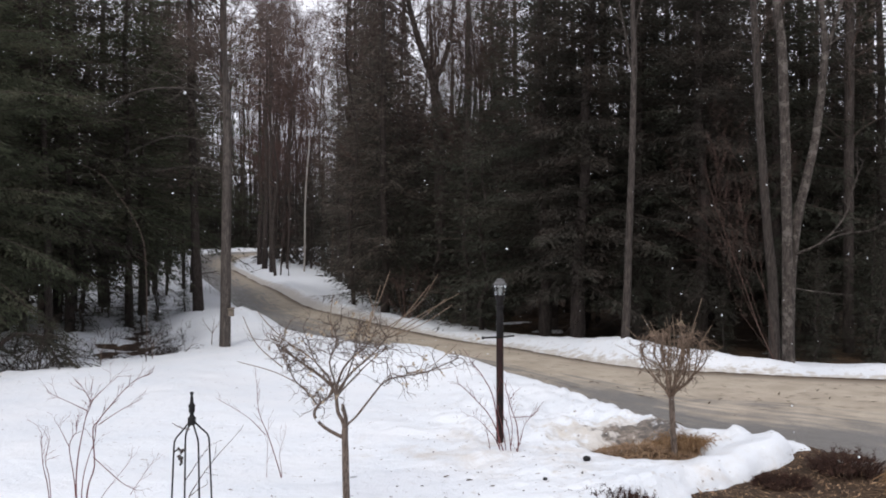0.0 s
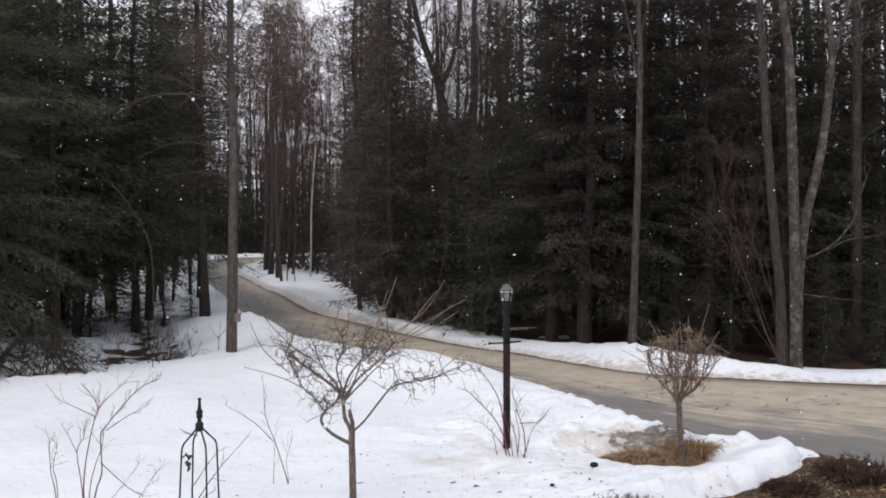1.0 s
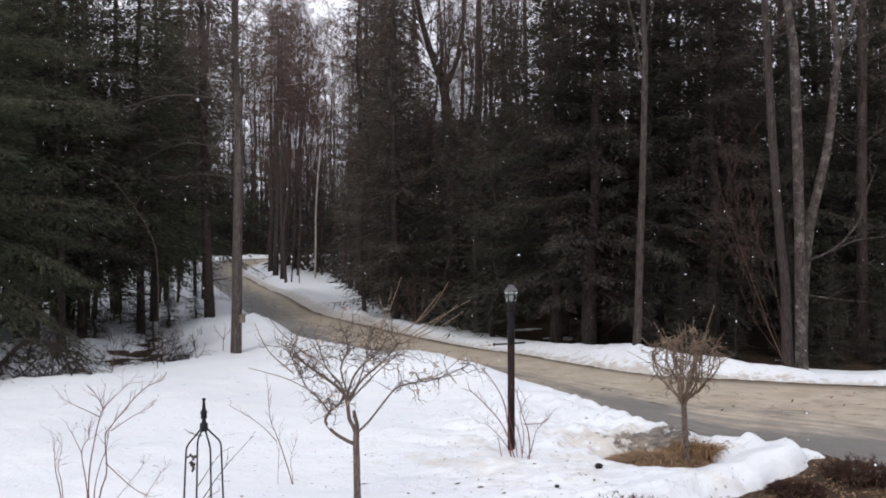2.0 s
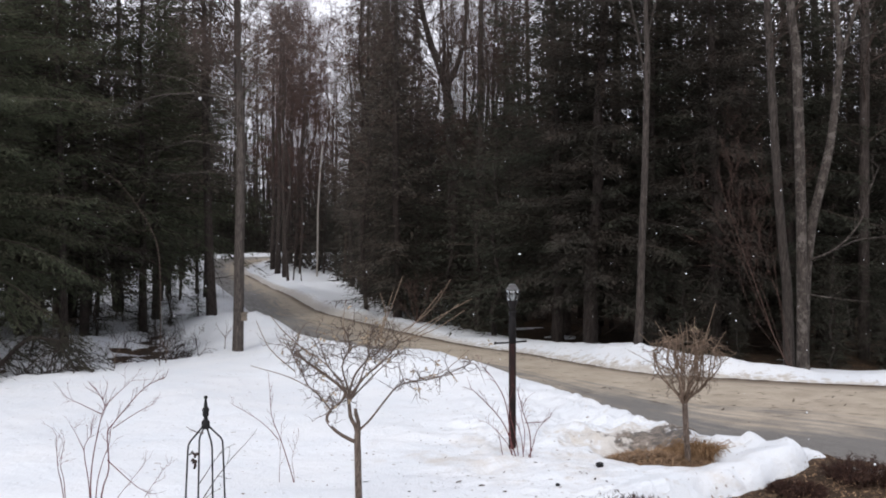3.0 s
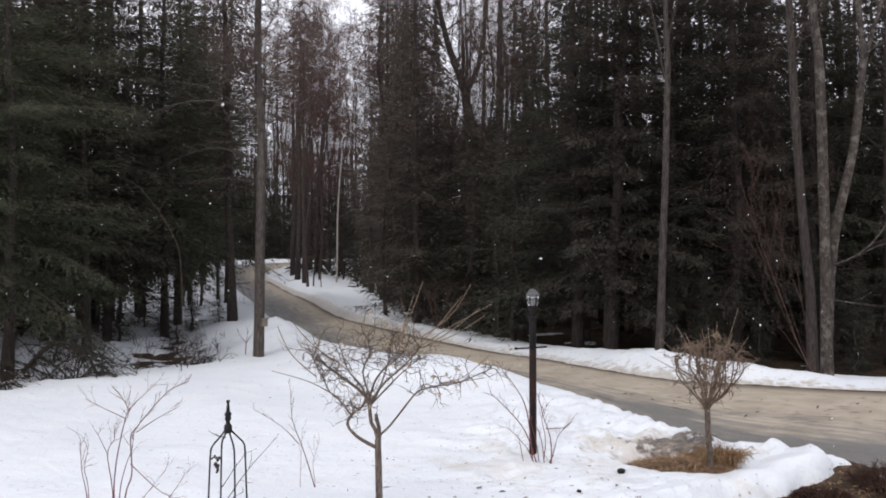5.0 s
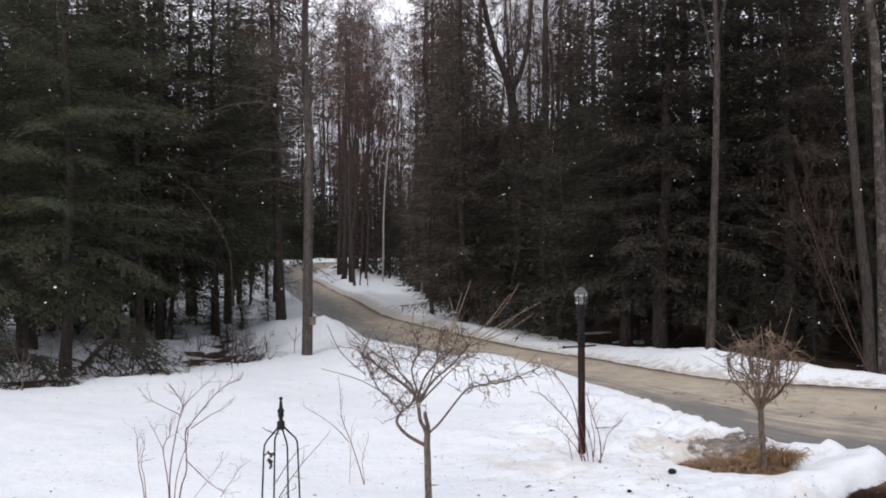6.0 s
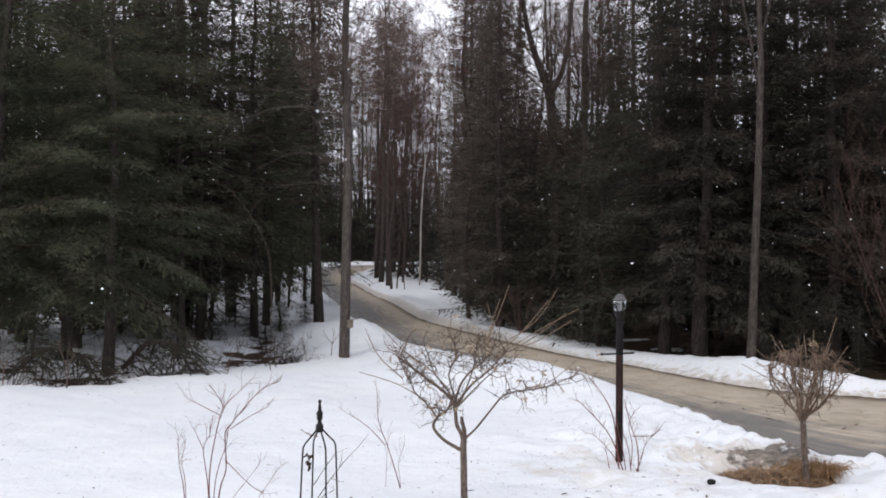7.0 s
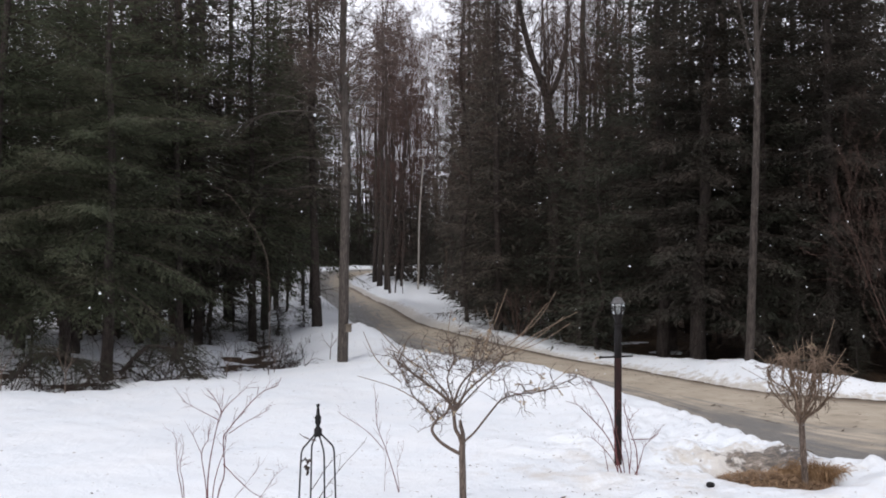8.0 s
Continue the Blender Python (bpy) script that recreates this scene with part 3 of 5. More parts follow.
def bare_tree(name, seed, line, radii, material, twigs, label, boughs=(), count=16, start=0.45, length=2.6, depth=2, kids=5, spread=0.8, up=0.5, extra=(), fuzz=3):
    """A leafless tree whose trunk follows line; some boughs are given by hand, the others grow."""
    rng = random.Random(seed)
    tree = thing(name, label, "bare tree")
    trunk, crown = Geo(), Geo()
    curve = rounded3(line, 4)
    rr = np.interp(np.linspace(0, len(radii) - 1, len(curve)), range(len(radii)), radii)
    trunk.tube(curve, list(rr), 10)
    for more, more_r in extra:
        c2 = rounded3(more, 4)
        stem = Geo()
        stem.tube(c2, list(np.linspace(more_r[0], more_r[1], len(c2))), 8)
        part("second_stem", stem, material, tree)
    for pts, r in boughs:
        c, bough = rounded3(pts, 4), Geo()
        bough.tube(c, list(np.linspace(r, r * 0.25, len(c))), 5, cap=False)
        for q in range(3, len(c), 2):
            d = (c[q] - c[q - 1]).normalized()
            spray(bough, c[q], turned(d, rng, 0.9), rng.uniform(0.35, 0.8), r * 0.35, rng, 1, 4, 0.3, 0.0, 0.8, 0.6)
        part("branch", bough, material, tree)
    stems = [curve] + [rounded3(m, 4) for m, _ in extra]
    for i in range(count):
        stem = stems[i % len(stems)]
        s = start + (0.99 - start) * (i + rng.random()) / count
        k = min(int(s * (len(stem) - 1)), len(stem) - 2)
        a = rng.uniform(0, 6.28)
        d = Vector((math.cos(a), math.sin(a), up + 0.6 * s))
        spray(crown, stem[k], d, length * rng.uniform(0.6, 1.1) * (1.25 - 0.6 * s), max(0.010, rr[min(k, len(rr) - 1)] * 0.24), rng, depth, kids, 0.22, 0.25, spread, 0.6, 0.004, 4, 0.25, fuzz)
    part("trunk", trunk, material, tree)
    part("crown", crown, twigs, tree)
    return tree


def rounded3(line, per=4):
    p = [Vector(q) for q in line]
    out = []
    for i in range(len(p) - 1):
        a, b, c, d = p[max(i - 1, 0)], p[i], p[i + 1], p[min(i + 2, len(p) - 1)]
        for j in range(per):
            t = j / per
            out.append(0.5 * ((2 * b) + (c - a) * t + (2 * a - 5 * b + 4 * c - d) * t * t + (3 * b - a - 3 * c + d) * t ** 3))
    out.append(p[-1])
    return out


def plant(model, spots, rng, group, first=True):
    """Stands copies of a model about; the model itself takes the first spot."""
    for i, (x, y, size) in enumerate(spots):
        m = Matrix.Translation((x, y, land(x, y) - 0.04)) @ Matrix.Rotation(rng.uniform(0, 6.28), 4, "Z") @ Matrix.Rotation(rng.gauss(0, 0.02), 4, "X") @ Matrix.Diagonal((size * rng.uniform(0.9, 1.1), size * rng.uniform(0.9, 1.1), size, 1))
        if i == 0 and first:
            model.matrix_basis = m
        else:
            copy = copy_thing(model, Matrix())
            copy.matrix_basis = m
        tagged(model, group=group)


# roadside maple with the little box, its long boughs bare
T1 = (-5.22, 20.0)
bare_tree("maple_tree", 11, [(0, 0, -0.3), (0.02, 0, 0.9), (0.035, 0, 2.5), (0.063, 0, 4.8), (0.04, 0, 5.8), (-0.03, 0, 7.1), (-0.03, 0.05, 9.5), (0.05, 0, 13)], [0.14, 0.125, 0.117, 0.108, 0.10, 0.09, 0.07, 0.03], ASHY, TWIGS,
          "tall bare maple with grey-brown bark by the drive",
          [([(0.04, 0, 5.75), (-0.14, -0.1, 5.97), (-0.5, -0.2, 6.07), (-1.04, -0.3, 6.12), (-1.68, -0.4, 6.07), (-2.23, -0.5, 5.88), (-2.6, -0.5, 5.7), (-3.2, -0.5, 5.55)], 0.030),
           ([(-0.5, -0.2, 6.07), (-1.23, -0.1, 6.47), (-1.77, 0.0, 6.6), (-2.33, 0.0, 6.65), (-2.9, 0.0, 6.5)], 0.017),
           ([(0.05, 0, 4.7), (-0.27, 0.1, 4.84), (-0.68, 0.2, 4.97), (-1.14, 0.3, 5.08), (-1.6, 0.3, 5.0), (-2.14, 0.3, 4.79), (-2.5, 0.3, 4.6)], 0.022),
           ([(0.05, 0, 4.15), (-0.5, 0.1, 4.29), (-1.33, 0.1, 4.27), (-1.8, 0.1, 4.17)], 0.015),
           ([(-0.94, -0.3, 6.1), (-0.7, -0.3, 5.83), (-0.57, -0.3, 5.53), (-0.38, -0.3, 5.3)], 0.014),
           ([(-0.03, 0, 7.9), (-0.55, 0.1, 8.5), (-0.91, 0.1, 7.6), (-1.5, 0.1, 6.97), (-1.96, 0.1, 6.5)], 0.018)],
          32, 0.62, 1.9, 2, 5, 0.8, 0.5, fuzz=5).matrix_basis = pose(T1[0], T1[1], land(*T1))


def nest_box():
    g = Geo()
    box = thing("nest_box", "small weathered wooden box on a maple trunk", "box", at=pose(T1[0] + 0.17, T1[1] - 0.06, 0.83))
    bm = bmesh.new()
    bmesh.ops.create_cube(bm, size=1)
    bmesh.ops.scale(bm, vec=(0.12, 0.12, 0.16), verts=bm.verts)
    bmesh.ops.bevel(bm, geom=bm.edges[:], offset=0.006, segments=1, affect="EDGES")
    g.v, g.f = [v.co.copy() for v in bm.verts], [tuple(v.index for v in f.verts) for f in bm.faces]
    bm.free()
    part("body", g, BOXWOOD, box, smooth=False)
    r = Geo()
    r.v = [Vector(q) for q in ((-0.08, -0.09, 0.085), (0.08, -0.09, 0.085), (0.08, 0.07, 0.11), (-0.08, 0.07, 0.11), (-0.08, -0.09, 0.098), (0.08, -0.09, 0.098), (0.08, 0.07, 0.123), (-0.08, 0.07, 0.123))]
    r.f = [(3, 2, 1, 0), (4, 5, 6, 7), (0, 1, 5, 4), (1, 2, 6, 5), (2, 3, 7, 6), (3, 0, 4, 7)]
    part("roof", r, BOXWOOD, box, smooth=False)


nest_box()

# slim maple that forks high, behind the bank
T2 = (3.88, 17.9)
bare_tree("maple_tree", 12, [(0, 0, -0.3), (0.05, 0, 0.6), (0.10, 0, 2.2), (0.15, 0, 3.4), (0.18, 0, 4.6), (0.21, 0, 6.0), (0.18, 0, 6.8), (0.18, 0, 8.0), (0.2, 0, 12)], [0.10, 0.088, 0.078, 0.073, 0.068, 0.065, 0.055, 0.046, 0.02], SHADYBARK, TWIGS,
          "slim bare maple forking high beside the drive",
          [([(0.20, 0, 5.6), (0.11, 0.05, 5.96), (0.025, 0.1, 6.6), (-0.10, 0.1, 7.18), (-0.19, 0.1, 7.67), (-0.5, 0.1, 8.8), (-0.9, 0.1, 9.6)], 0.034), ([(0.19, 0, 6.4), (0.27, 0, 6.77), (0.39, 0, 7.26), (0.51, -0.1, 7.83), (0.8, -0.1, 9.2)], 0.028),
           ([(0.16, 0, 7.2), (0.06, 0, 7.47), (-0.4, 0, 7.75), (-0.83, 0, 7.83), (-1.2, 0, 8.1)], 0.022)],
          5, 0.84, 1.5, 2, 4, 0.7, 0.7).matrix_basis = pose(T2[0], T2[1], land(*T2))

# the three grey maples on the right, two from one stool
T3 = (7.02, 17.0)
bare_tree("maple_tree", 13, [(0.0, 0, -0.3), (-0.01, 0, 0.6), (-0.03, 0, 2.6), (-0.06, 0, 4.1), (-0.09, 0, 5.2), (-0.14, 0, 6.5), (-0.26, 0, 7.6), (-0.4, 0, 12)], [0.15, 0.115, 0.102, 0.10, 0.097, 0.09, 0.08, 0.045], MAPLE, TWIGS,
          "two-stemmed grey maple with mottled bark at the wood's edge",
          [([(0.15, 0, 2.2), (0.55, -0.3, 2.45), (0.95, -0.4, 2.95), (1.15, -0.4, 3.6), (1.3, -0.5, 4.1)], 0.026), ([(0.5, -0.3, 2.4), (1.0, -0.2, 2.6), (1.6, -0.2, 2.7), (2.1, -0.2, 3.0)], 0.018),
           ([(0.15, 0, 1.5), (0.7, 0.1, 1.42), (1.4, 0.1, 1.35)], 0.016), ([(0.76, 0.1, 6.1), (0.95, 0.1, 6.8), (1.18, 0.1, 7.55), (1.5, 0.1, 8.6), (1.9, 0, 10)], 0.055), ([(0.75, 0, 6.4), (1.2, 0, 6.7), (1.7, 0, 6.9), (2.1, 0, 7.4)], 0.02)],
          6, 0.80, 1.4, 2, 4, 0.7, 0.9,
          extra=[([(0.03, 0.08, -0.2), (0.09, 0.1, 1.7), (0.22, 0.1, 2.9), (0.40, 0.1, 3.7), (0.58, 0.1, 4.5), (0.70, 0.1, 5.4), (0.77, 0.1, 6.1), (0.78, 0.1, 6.6), (0.70, 0.1, 7.6), (0.6, 0.1, 11)], (0.115, 0.055))]).matrix_basis = pose(T3[0], T3[1], land(*T3))
T3B = (7.0, 17.7)
bare_tree("maple_tree", 14, [(0.02, 0, -0.3), (0.0, 0, 0.8), (-0.03, 0, 1.7), (-0.12, 0, 2.6), (-0.20, 0, 3.6), (-0.27, 0, 4.6), (-0.33, 0, 5.6), (-0.37, 0, 6.4), (-0.44, 0, 7.8), (-0.6, 0, 12)], [0.13, 0.11, 0.10, 0.095, 0.09, 0.088, 0.085, 0.08, 0.07, 0.035], SHADYBARK, TWIGS,
          "leaning grey maple close behind a two-stemmed one", (), 6, 0.80, 1.4, 2, 4, 0.7, 0.9).matrix_basis = pose(T3B[0], T3B[1], land(*T3B))
T3C = (9.6, 19.8)
bare_tree("maple_tree", 15, [(0, 0, -0.3), (0, 0, 4), (0.03, 0, 8), (0, 0, 13)], [0.13, 0.115, 0.10, 0.04], DARKBARK, TWIGS, "dark straight bare tree among firs", (), 12, 0.4, 2.0, 2, 4).matrix_basis = pose(T3C[0], T3C[1], land(*T3C))

# reddish sapling that fans out beside the grey maples
def sapling(x, y, seed, material, label, fans):
    rng = random.Random(seed)
    g = Geo()
    for dx, dy, dz, size, r in fans:
        spray(g, (rng.uniform(-0.05, 0.05), rng.uniform(-0.05, 0.05), -0.1), (dx, dy, dz), size, r, rng, 3, 5, 0.14, 0.15, 0.55, 0.55, 0.003, 5, 0.35)
    t = thing("sapling", label, "bare shrub", at=pose(x, y, land(x, y)))
    part("crown", g, material, t)


sapling(6.88, 17.15, 21, REDTWIGS, "reddish bare sapling fanning out beside grey maples", [(-0.46, 0.0, 1, 4.4, 0.011), (-0.75, 0.1, 1, 3.2, 0.005), (-0.3, 0.1, 1, 4.2, 0.006), (-0.6, -0.1, 1, 3.8, 0.006), (-0.15, 0.2, 1, 3.6, 0.005), (-0.52, 0.2, 1, 4.0, 0.005)])
sapling(-1.2, 26.6, 22, REDTWIGS, "red-brown leafless bush on the snowy roadside", [(0.3, 0, 1, 1.3, 0.015), (-0.3, 0.2, 1, 1.2, 0.015), (0.1, -0.3, 1, 1.3, 0.015), (0.6, 0.2, 1, 1.1, 0.012), (-0.6, 0, 0.8, 1.0, 0.012), (0.9, -0.1, 1, 1.3, 0.012), (0.2, 0.3, 1, 1.6, 0.012), (-0.15, -0.2, 1, 1.5, 0.012), (0.45, -0.3, 1, 1.5, 0.012)])

def arched_sapling(x, y):
    g = Geo()
    c = rounded3([(0, 0, -0.1), (0.02, 0, 1.0), (0.0, 0, 2.0), (-0.1, 0, 2.7), (-0.5, 0, 3.4), (-1.0, 0.1, 3.95), (-1.5, 0.1, 4.2)], 4)
    g.tube(c, list(np.linspace(0.010, 0.004, len(c))), 6)
    rng = random.Random(24)
    for q in range(10, len(c), 3):
        spray(g, c[q], turned(Vector((-0.3, 0, 0.6)), rng, 0.8), rng.uniform(0.3, 0.6), 0.005, rng, 1, 3)
    t = thing("sapling", "thin bare sapling bent over in an arch", "bare shrub", at=pose(x, y, land(x, y)))
    part("crown", g, DEADTWIGS, t)


arched_sapling(-6.25, 17.6)


def small_sapling(x, y, seed, high):
    rng = random.Random(seed)
    g = Geo()
    g.tube([(0, 0, -0.1), (0.02, 0, high * 0.45)], [0.012, 0.010], 6)
    for way in (-0.55, 0.5, 0.05):
        spray(g, (0.02, 0, high * 0.4), (way, rng.gauss(0, 0.2), 1), high * 0.6, 0.008, rng, 1, 2, 0.15, 0.1, 0.6, 0.5, 0.004, 4)
    t = thing("sapling", "small pale forked sapling in the snow", "bare shrub", "small saplings by the lawn", at=pose(x, y, land(x, y)))
    part("crown", g, GREYTWIGS, t)


for spot in ((-8.9, 14.2, 25, 0.9), (-10.1, 14.1, 26, 0.95), (-7.05, 17.2, 27, 0.6), (-6.4, 18.4, 28, 0.65), (-5.7, 20.6, 29, 0.7)):
    small_sapling(*spot)

# dark forked tree further back, and its straight neighbours
T4 = (-0.35, 31.5)
bare_tree("oak_tree", 16, [(0.3, 0, -0.3), (0.25, 0, 3), (0.2, 0, 6), (0.0, 0, 8.6), (-0.55, 0, 10.2), (-1.0, 0, 12), (-1.3, 0, 15)], [0.24, 0.21, 0.19, 0.17, 0.12, 0.09, 0.04], DARKBARK, TWIGS, "dark forked bare tree with a broad crown",
          [([(0.0, 0, 8.6), (0.5, 0, 9.8), (0.75, 0, 11.5), (0.7, 0, 13.5)], 0.13)], 28, 0.5, 2.8, 2, 5, 0.8, 0.4, fuzz=6).matrix_basis = pose(T4[0], T4[1], land(*T4))
T6 = (0.95, 30.5)
bare_tree("bare_tree", 18, [(0, 0, -0.3), (0, 0, 5), (-0.05, 0, 10), (0.1, 0, 15)], [0.15, 0.13, 0.10, 0.04], DARKBARK, TWIGS, "dark bare tree with an open crown", (), 28, 0.4, 2.6, 2, 5, fuzz=6).matrix_basis = pose(T6[0], T6[1], land(*T6))
T7 = (-12.4, 73.0)
bare_tree("birch_tree", 19, [(0.3, 0, -0.3), (0.35, 0, 3), (0.38, 0, 6), (0.55, 0, 9), (0.75, 0, 11.5)], [0.085, 0.08, 0.075, 0.07, 0.03], BIRCH, TWIGS, "slender pale birch beyond the bend", (), 10, 0.5, 1.6, 1, 4).matrix_basis = pose(T7[0], T7[1], land(*T7))

# models for the woods
fir_a = conifer("fir_tree", 31, 15.0, 2.5, 1.3, FIR, "dense dark green fir with sweeping boughs", 0.37, 0.11, 0.048, 0.12, full=9.5)
fir_b = conifer("spruce_tree", 32, 17.0, 2.3, 1.4, SPRUCE, "dark spruce with brownish inner boughs", 0.37, 0.11, 0.048, 0.12, dead=14, full=9.5)
hemlock = conifer("hemlock_tree", 33, 14.0, 3.1, 1.85, HEMLOCK, "broad green hemlock with layered drooping boughs", 0.42, 0.09, 0.040, 0.096, 0.34, 12, full=7.6)
backer = conifer("fir_tree", 38, 16.0, 2.6, 1.8, SPRUCE, "dark fir deep in the wood", 0.50, 0.26, 0.12, 0.25, 0.25, 5, girth=0.007)
pine = conifer("pine_tree", 34, 20.0, 2.6, 5.0, PINE, "tall pine with a dark trunk and open crown", 0.5, 0.24, 0.09, 0.21, 0.05, 12, 16, girth=0.0075)
broad_pine = conifer("pine_tree", 41, 19.0, 3.0, 1.0, PINE, "broad old pine with brownish drooping boughs", 0.55, 0.26, 0.09, 0.19, 0.12, 24, 14, girth=0.0075)
young = conifer("young_fir", 35, 5.5, 1.2, 0.3, FIR, "young green fir under taller trees", 0.25, 0.20, 0.085, 0.14, 0.2, 0)
lean_a = bare_tree("bare_tree", 36, [(0, 0, -0.3), (0.16, 0, 3), (-0.05, 0.05, 6.5), (-0.36, 0.1, 10), (0.15, 0, 16)], [0.10, 0.08, 0.055, 0.012], DARKBARK, REDTWIGS, "tall thin bare tree in the wood", (), 20, 0.32, 2.1, 2, 4, 0.75, 0.8, fuzz=4)
lean_b = bare_tree("bare_tree", 37, [(0, 0, -0.3), (-0.2, 0, 4), (0.12, 0.1, 8), (-0.25, 0, 14)], [0.08, 0.065, 0.045, 0.012], DARKBARK, REDTWIGS, "thin dark bare tree in the wood", (), 18, 0.28, 2.0, 2, 4, 0.75, 0.8, fuzz=4)

hazy = bare_tree("bare_tree", 40, [(0, 0, -0.3), (0.22, 0, 3.5), (-0.05, 0.15, 7), (0.45, 0.1, 10.5), (0.2, -0.1, 14), (0.7, 0, 18)], [0.10, 0.085, 0.07, 0.05, 0.03, 0.012], DARKBARK, REDTWIGS, "finely branched bare tree in the wood", (), 34, 0.30, 2.7, 2, 5, 0.9, 0.45, fuzz=5)

rusty_pine = conifer("pine_tree", 43, 24.0, 4.0, 13.5, HAZED_RUSTPINE, "tall pine with thin rusty brown foliage, paled as if by haze", 0.85, 0.40, 0.23, 0.30, 0.02, 16, 40, girth=0.007)

rng = random.Random(5)


def off_road(spots):
    """Leaves out the spots that stand on the drive or at its very edge."""
    ring = np.vstack([EDGE_L, EDGE_R[::-1]])
    ok = []
    for x, y, s in spots:
        ax, ay = np.array([x]), np.array([y])
        if not inside(ring, ax, ay)[0] and min(far_from(EDGE_L, ax, ay)[0], far_from(EDGE_R, ax, ay)[0]) > 1.3:
            ok.append((x, y, s))
    return ok


def row(left, right, step, near, far, small, big):
    """Spots along a rough row across the wood."""
    return [(left + step * (i + rng.uniform(-0.3, 0.3)), rng.uniform(near, far), rng.uniform(small, big)) for i in range(int((right - left) / step) + 1)]


plant(hazy, off_road([(-13.2, 66.0, 1.15), (-15.8, 82.0, 1.35), (-14.2, 76.0, 1.3), (-23.0, 108.0, 1.7), (-19.5, 112.0, 1.7), (-1.0, 35.5, 0.9), (-3.6, 34.0, 0.95), (-1.9, 37.0, 1.0), (-4.6, 56.0, 1.1), (-6.8, 66.0, 1.2), (0.4, 36.0, 0.95), (1.6, 39.0, 1.0), (-3.4, 50.0, 1.1), (2.6, 31.0, 0.9), (0.2, 46.0, 1.1),
                      (-17.4, 88.5, 1.6), (-15.6, 90.0, 1.6), (-14.0, 88.0, 1.5), (-17.0, 84.0, 1.6), (-18.6, 90.5, 1.5), 
                      (-20.5, 104.0, 1.6), (-24.0, 105.0, 1.6), (-27.5, 104.0, 1.6), (-31.0, 101.0, 1.6), (-22.0, 62.0, 1.1), (-21.8, 67.0, 1.15), (-29.0, 84.0, 1.5), (-27.0, 76.0, 1.3), (-13.8, 44.5, 0.95), (-26.0, 108.0, 1.6), (-24.0, 112.0, 1.7), (-22.0, 107.5, 1.5), (-21.0, 113.0, 1.7), (-28.5, 111.0, 1.7), (-18.6, 110.0, 1.45), (-12.6, 88.5, 1.45), (-10.4, 86.0, 1.4), (-8.6, 74.0, 1.2), (-16.5, 106.0, 1.6), (-15.0, 103.5, 1.4), (-19.6, 104.5, 1.6), (1.0, 33.5, 0.9), (3.3, 43.0, 1.15), (0.8, 41.5, 1.05)]), rng, "finely branched trees of the wood")
high_fir = conifer("hemlock_tree", 39, 16.0, 2.8, 2.1, HEMLOCK, "tall hemlock with a bare lower trunk", 0.38, 0.20, 0.085, 0.165, 0.34, 8, girth=0.007)
plant(high_fir, off_road([(-13.4, 21.8, 1.05), (-11.2, 31.0, 1.1), (-15.6, 22.6, 1.1), (-16.5, 20.0, 1.1), (-12.4, 19.8, 0.95), (-12.9, 24.6, 1.0), (-9.9, 26.5, 1.0), (-10.6, 22.6, 0.95), (-11.7, 39.5, 1.25), (-14.5, 41.0, 1.2), (-16.5, 48.0, 1.2), (-19.0, 54.0, 1.2), (-21.0, 60.5, 1.2), (-24.5, 71.5, 1.3)]), rng, "tall hemlocks beyond the western edge")
plant(hemlock, [(-11.9, 16.2, 1.0), (-9.6, 16.9, 0.9), (-14.2, 17.5, 1.05)], rng, "conifers at the western edge")
plant(fir_a, [(4.9, 21.0, 1.0), (2.75, 22.6, 1.05), (8.2, 20.6, 0.95), (10.8, 20.5, 1.0)], rng, "firs of the wood")
plant(fir_b, [(3.4, 20.9, 1.05), (6.3, 20.4, 1.0), (9.6, 22.0, 1.0), (12.4, 19.3, 0.95), (5.6, 23.5, 1.0)], rng, "spruces of the wood")
plant(backer, off_road([(-2.6, 38.0, 0.9), (-2.2, 43.0, 0.95), (3.3, 25.0, 0.88), (-17.8, 19.6, 1.1), (-19.0, 23.0, 1.1), (-31.0, 106.0, 1.4), (-29.0, 109.0, 1.4), (-33.5, 109.0, 1.4), (-26.5, 110.0, 1.2), (-11.1, 25.0, 1.1), (-14.2, 32.0, 1.2), (-17.6, 25.2, 1.1), (7.4, 24.0, 0.95), (8.7, 26.5, 1.1), (9.8, 30.0, 1.1), (6.6, 27.0, 0.95), (11.5, 24.5, 0.75), (1.0, 34.0, 0.62), (0.1, 33.0, 0.56), (1.9, 33.0, 0.68), (2.5, 36.0, 0.78), (-0.95, 32.5, 0.5), (-1.2, 37.0, 0.64), (-1.0, 41.0, 0.74), (4.4, 26.0, 0.85), (5.0, 29.0, 0.9)]
      + [(rng.uniform(-0.66, -0.46) * y, y, rng.uniform(0.85, 1.15)) for y in (24, 25.5, 27, 28.5, 30, 33)]
      + [(rng.uniform(0.11, 0.62) * y, y, rng.uniform(0.66, 0.88)) for y in (24.5, 25, 26, 27, 28, 29, 30, 31, 33, 35, 37, 40)]
      + [(rng.uniform(-0.11, 0.09) * y, y, rng.uniform(0.5, 0.7)) for y in (35, 38, 41, 44, 48, 52, 56)]
      + row(-37, -9, 2.0, 104, 108, 0.52, 0.74) + row(-36, -14, 2.2, 110, 114, 0.6, 0.85) + row(-11.5, -7.0, 2.2, 76, 82, 0.5, 0.7)), rng, "firs deep in the wood")
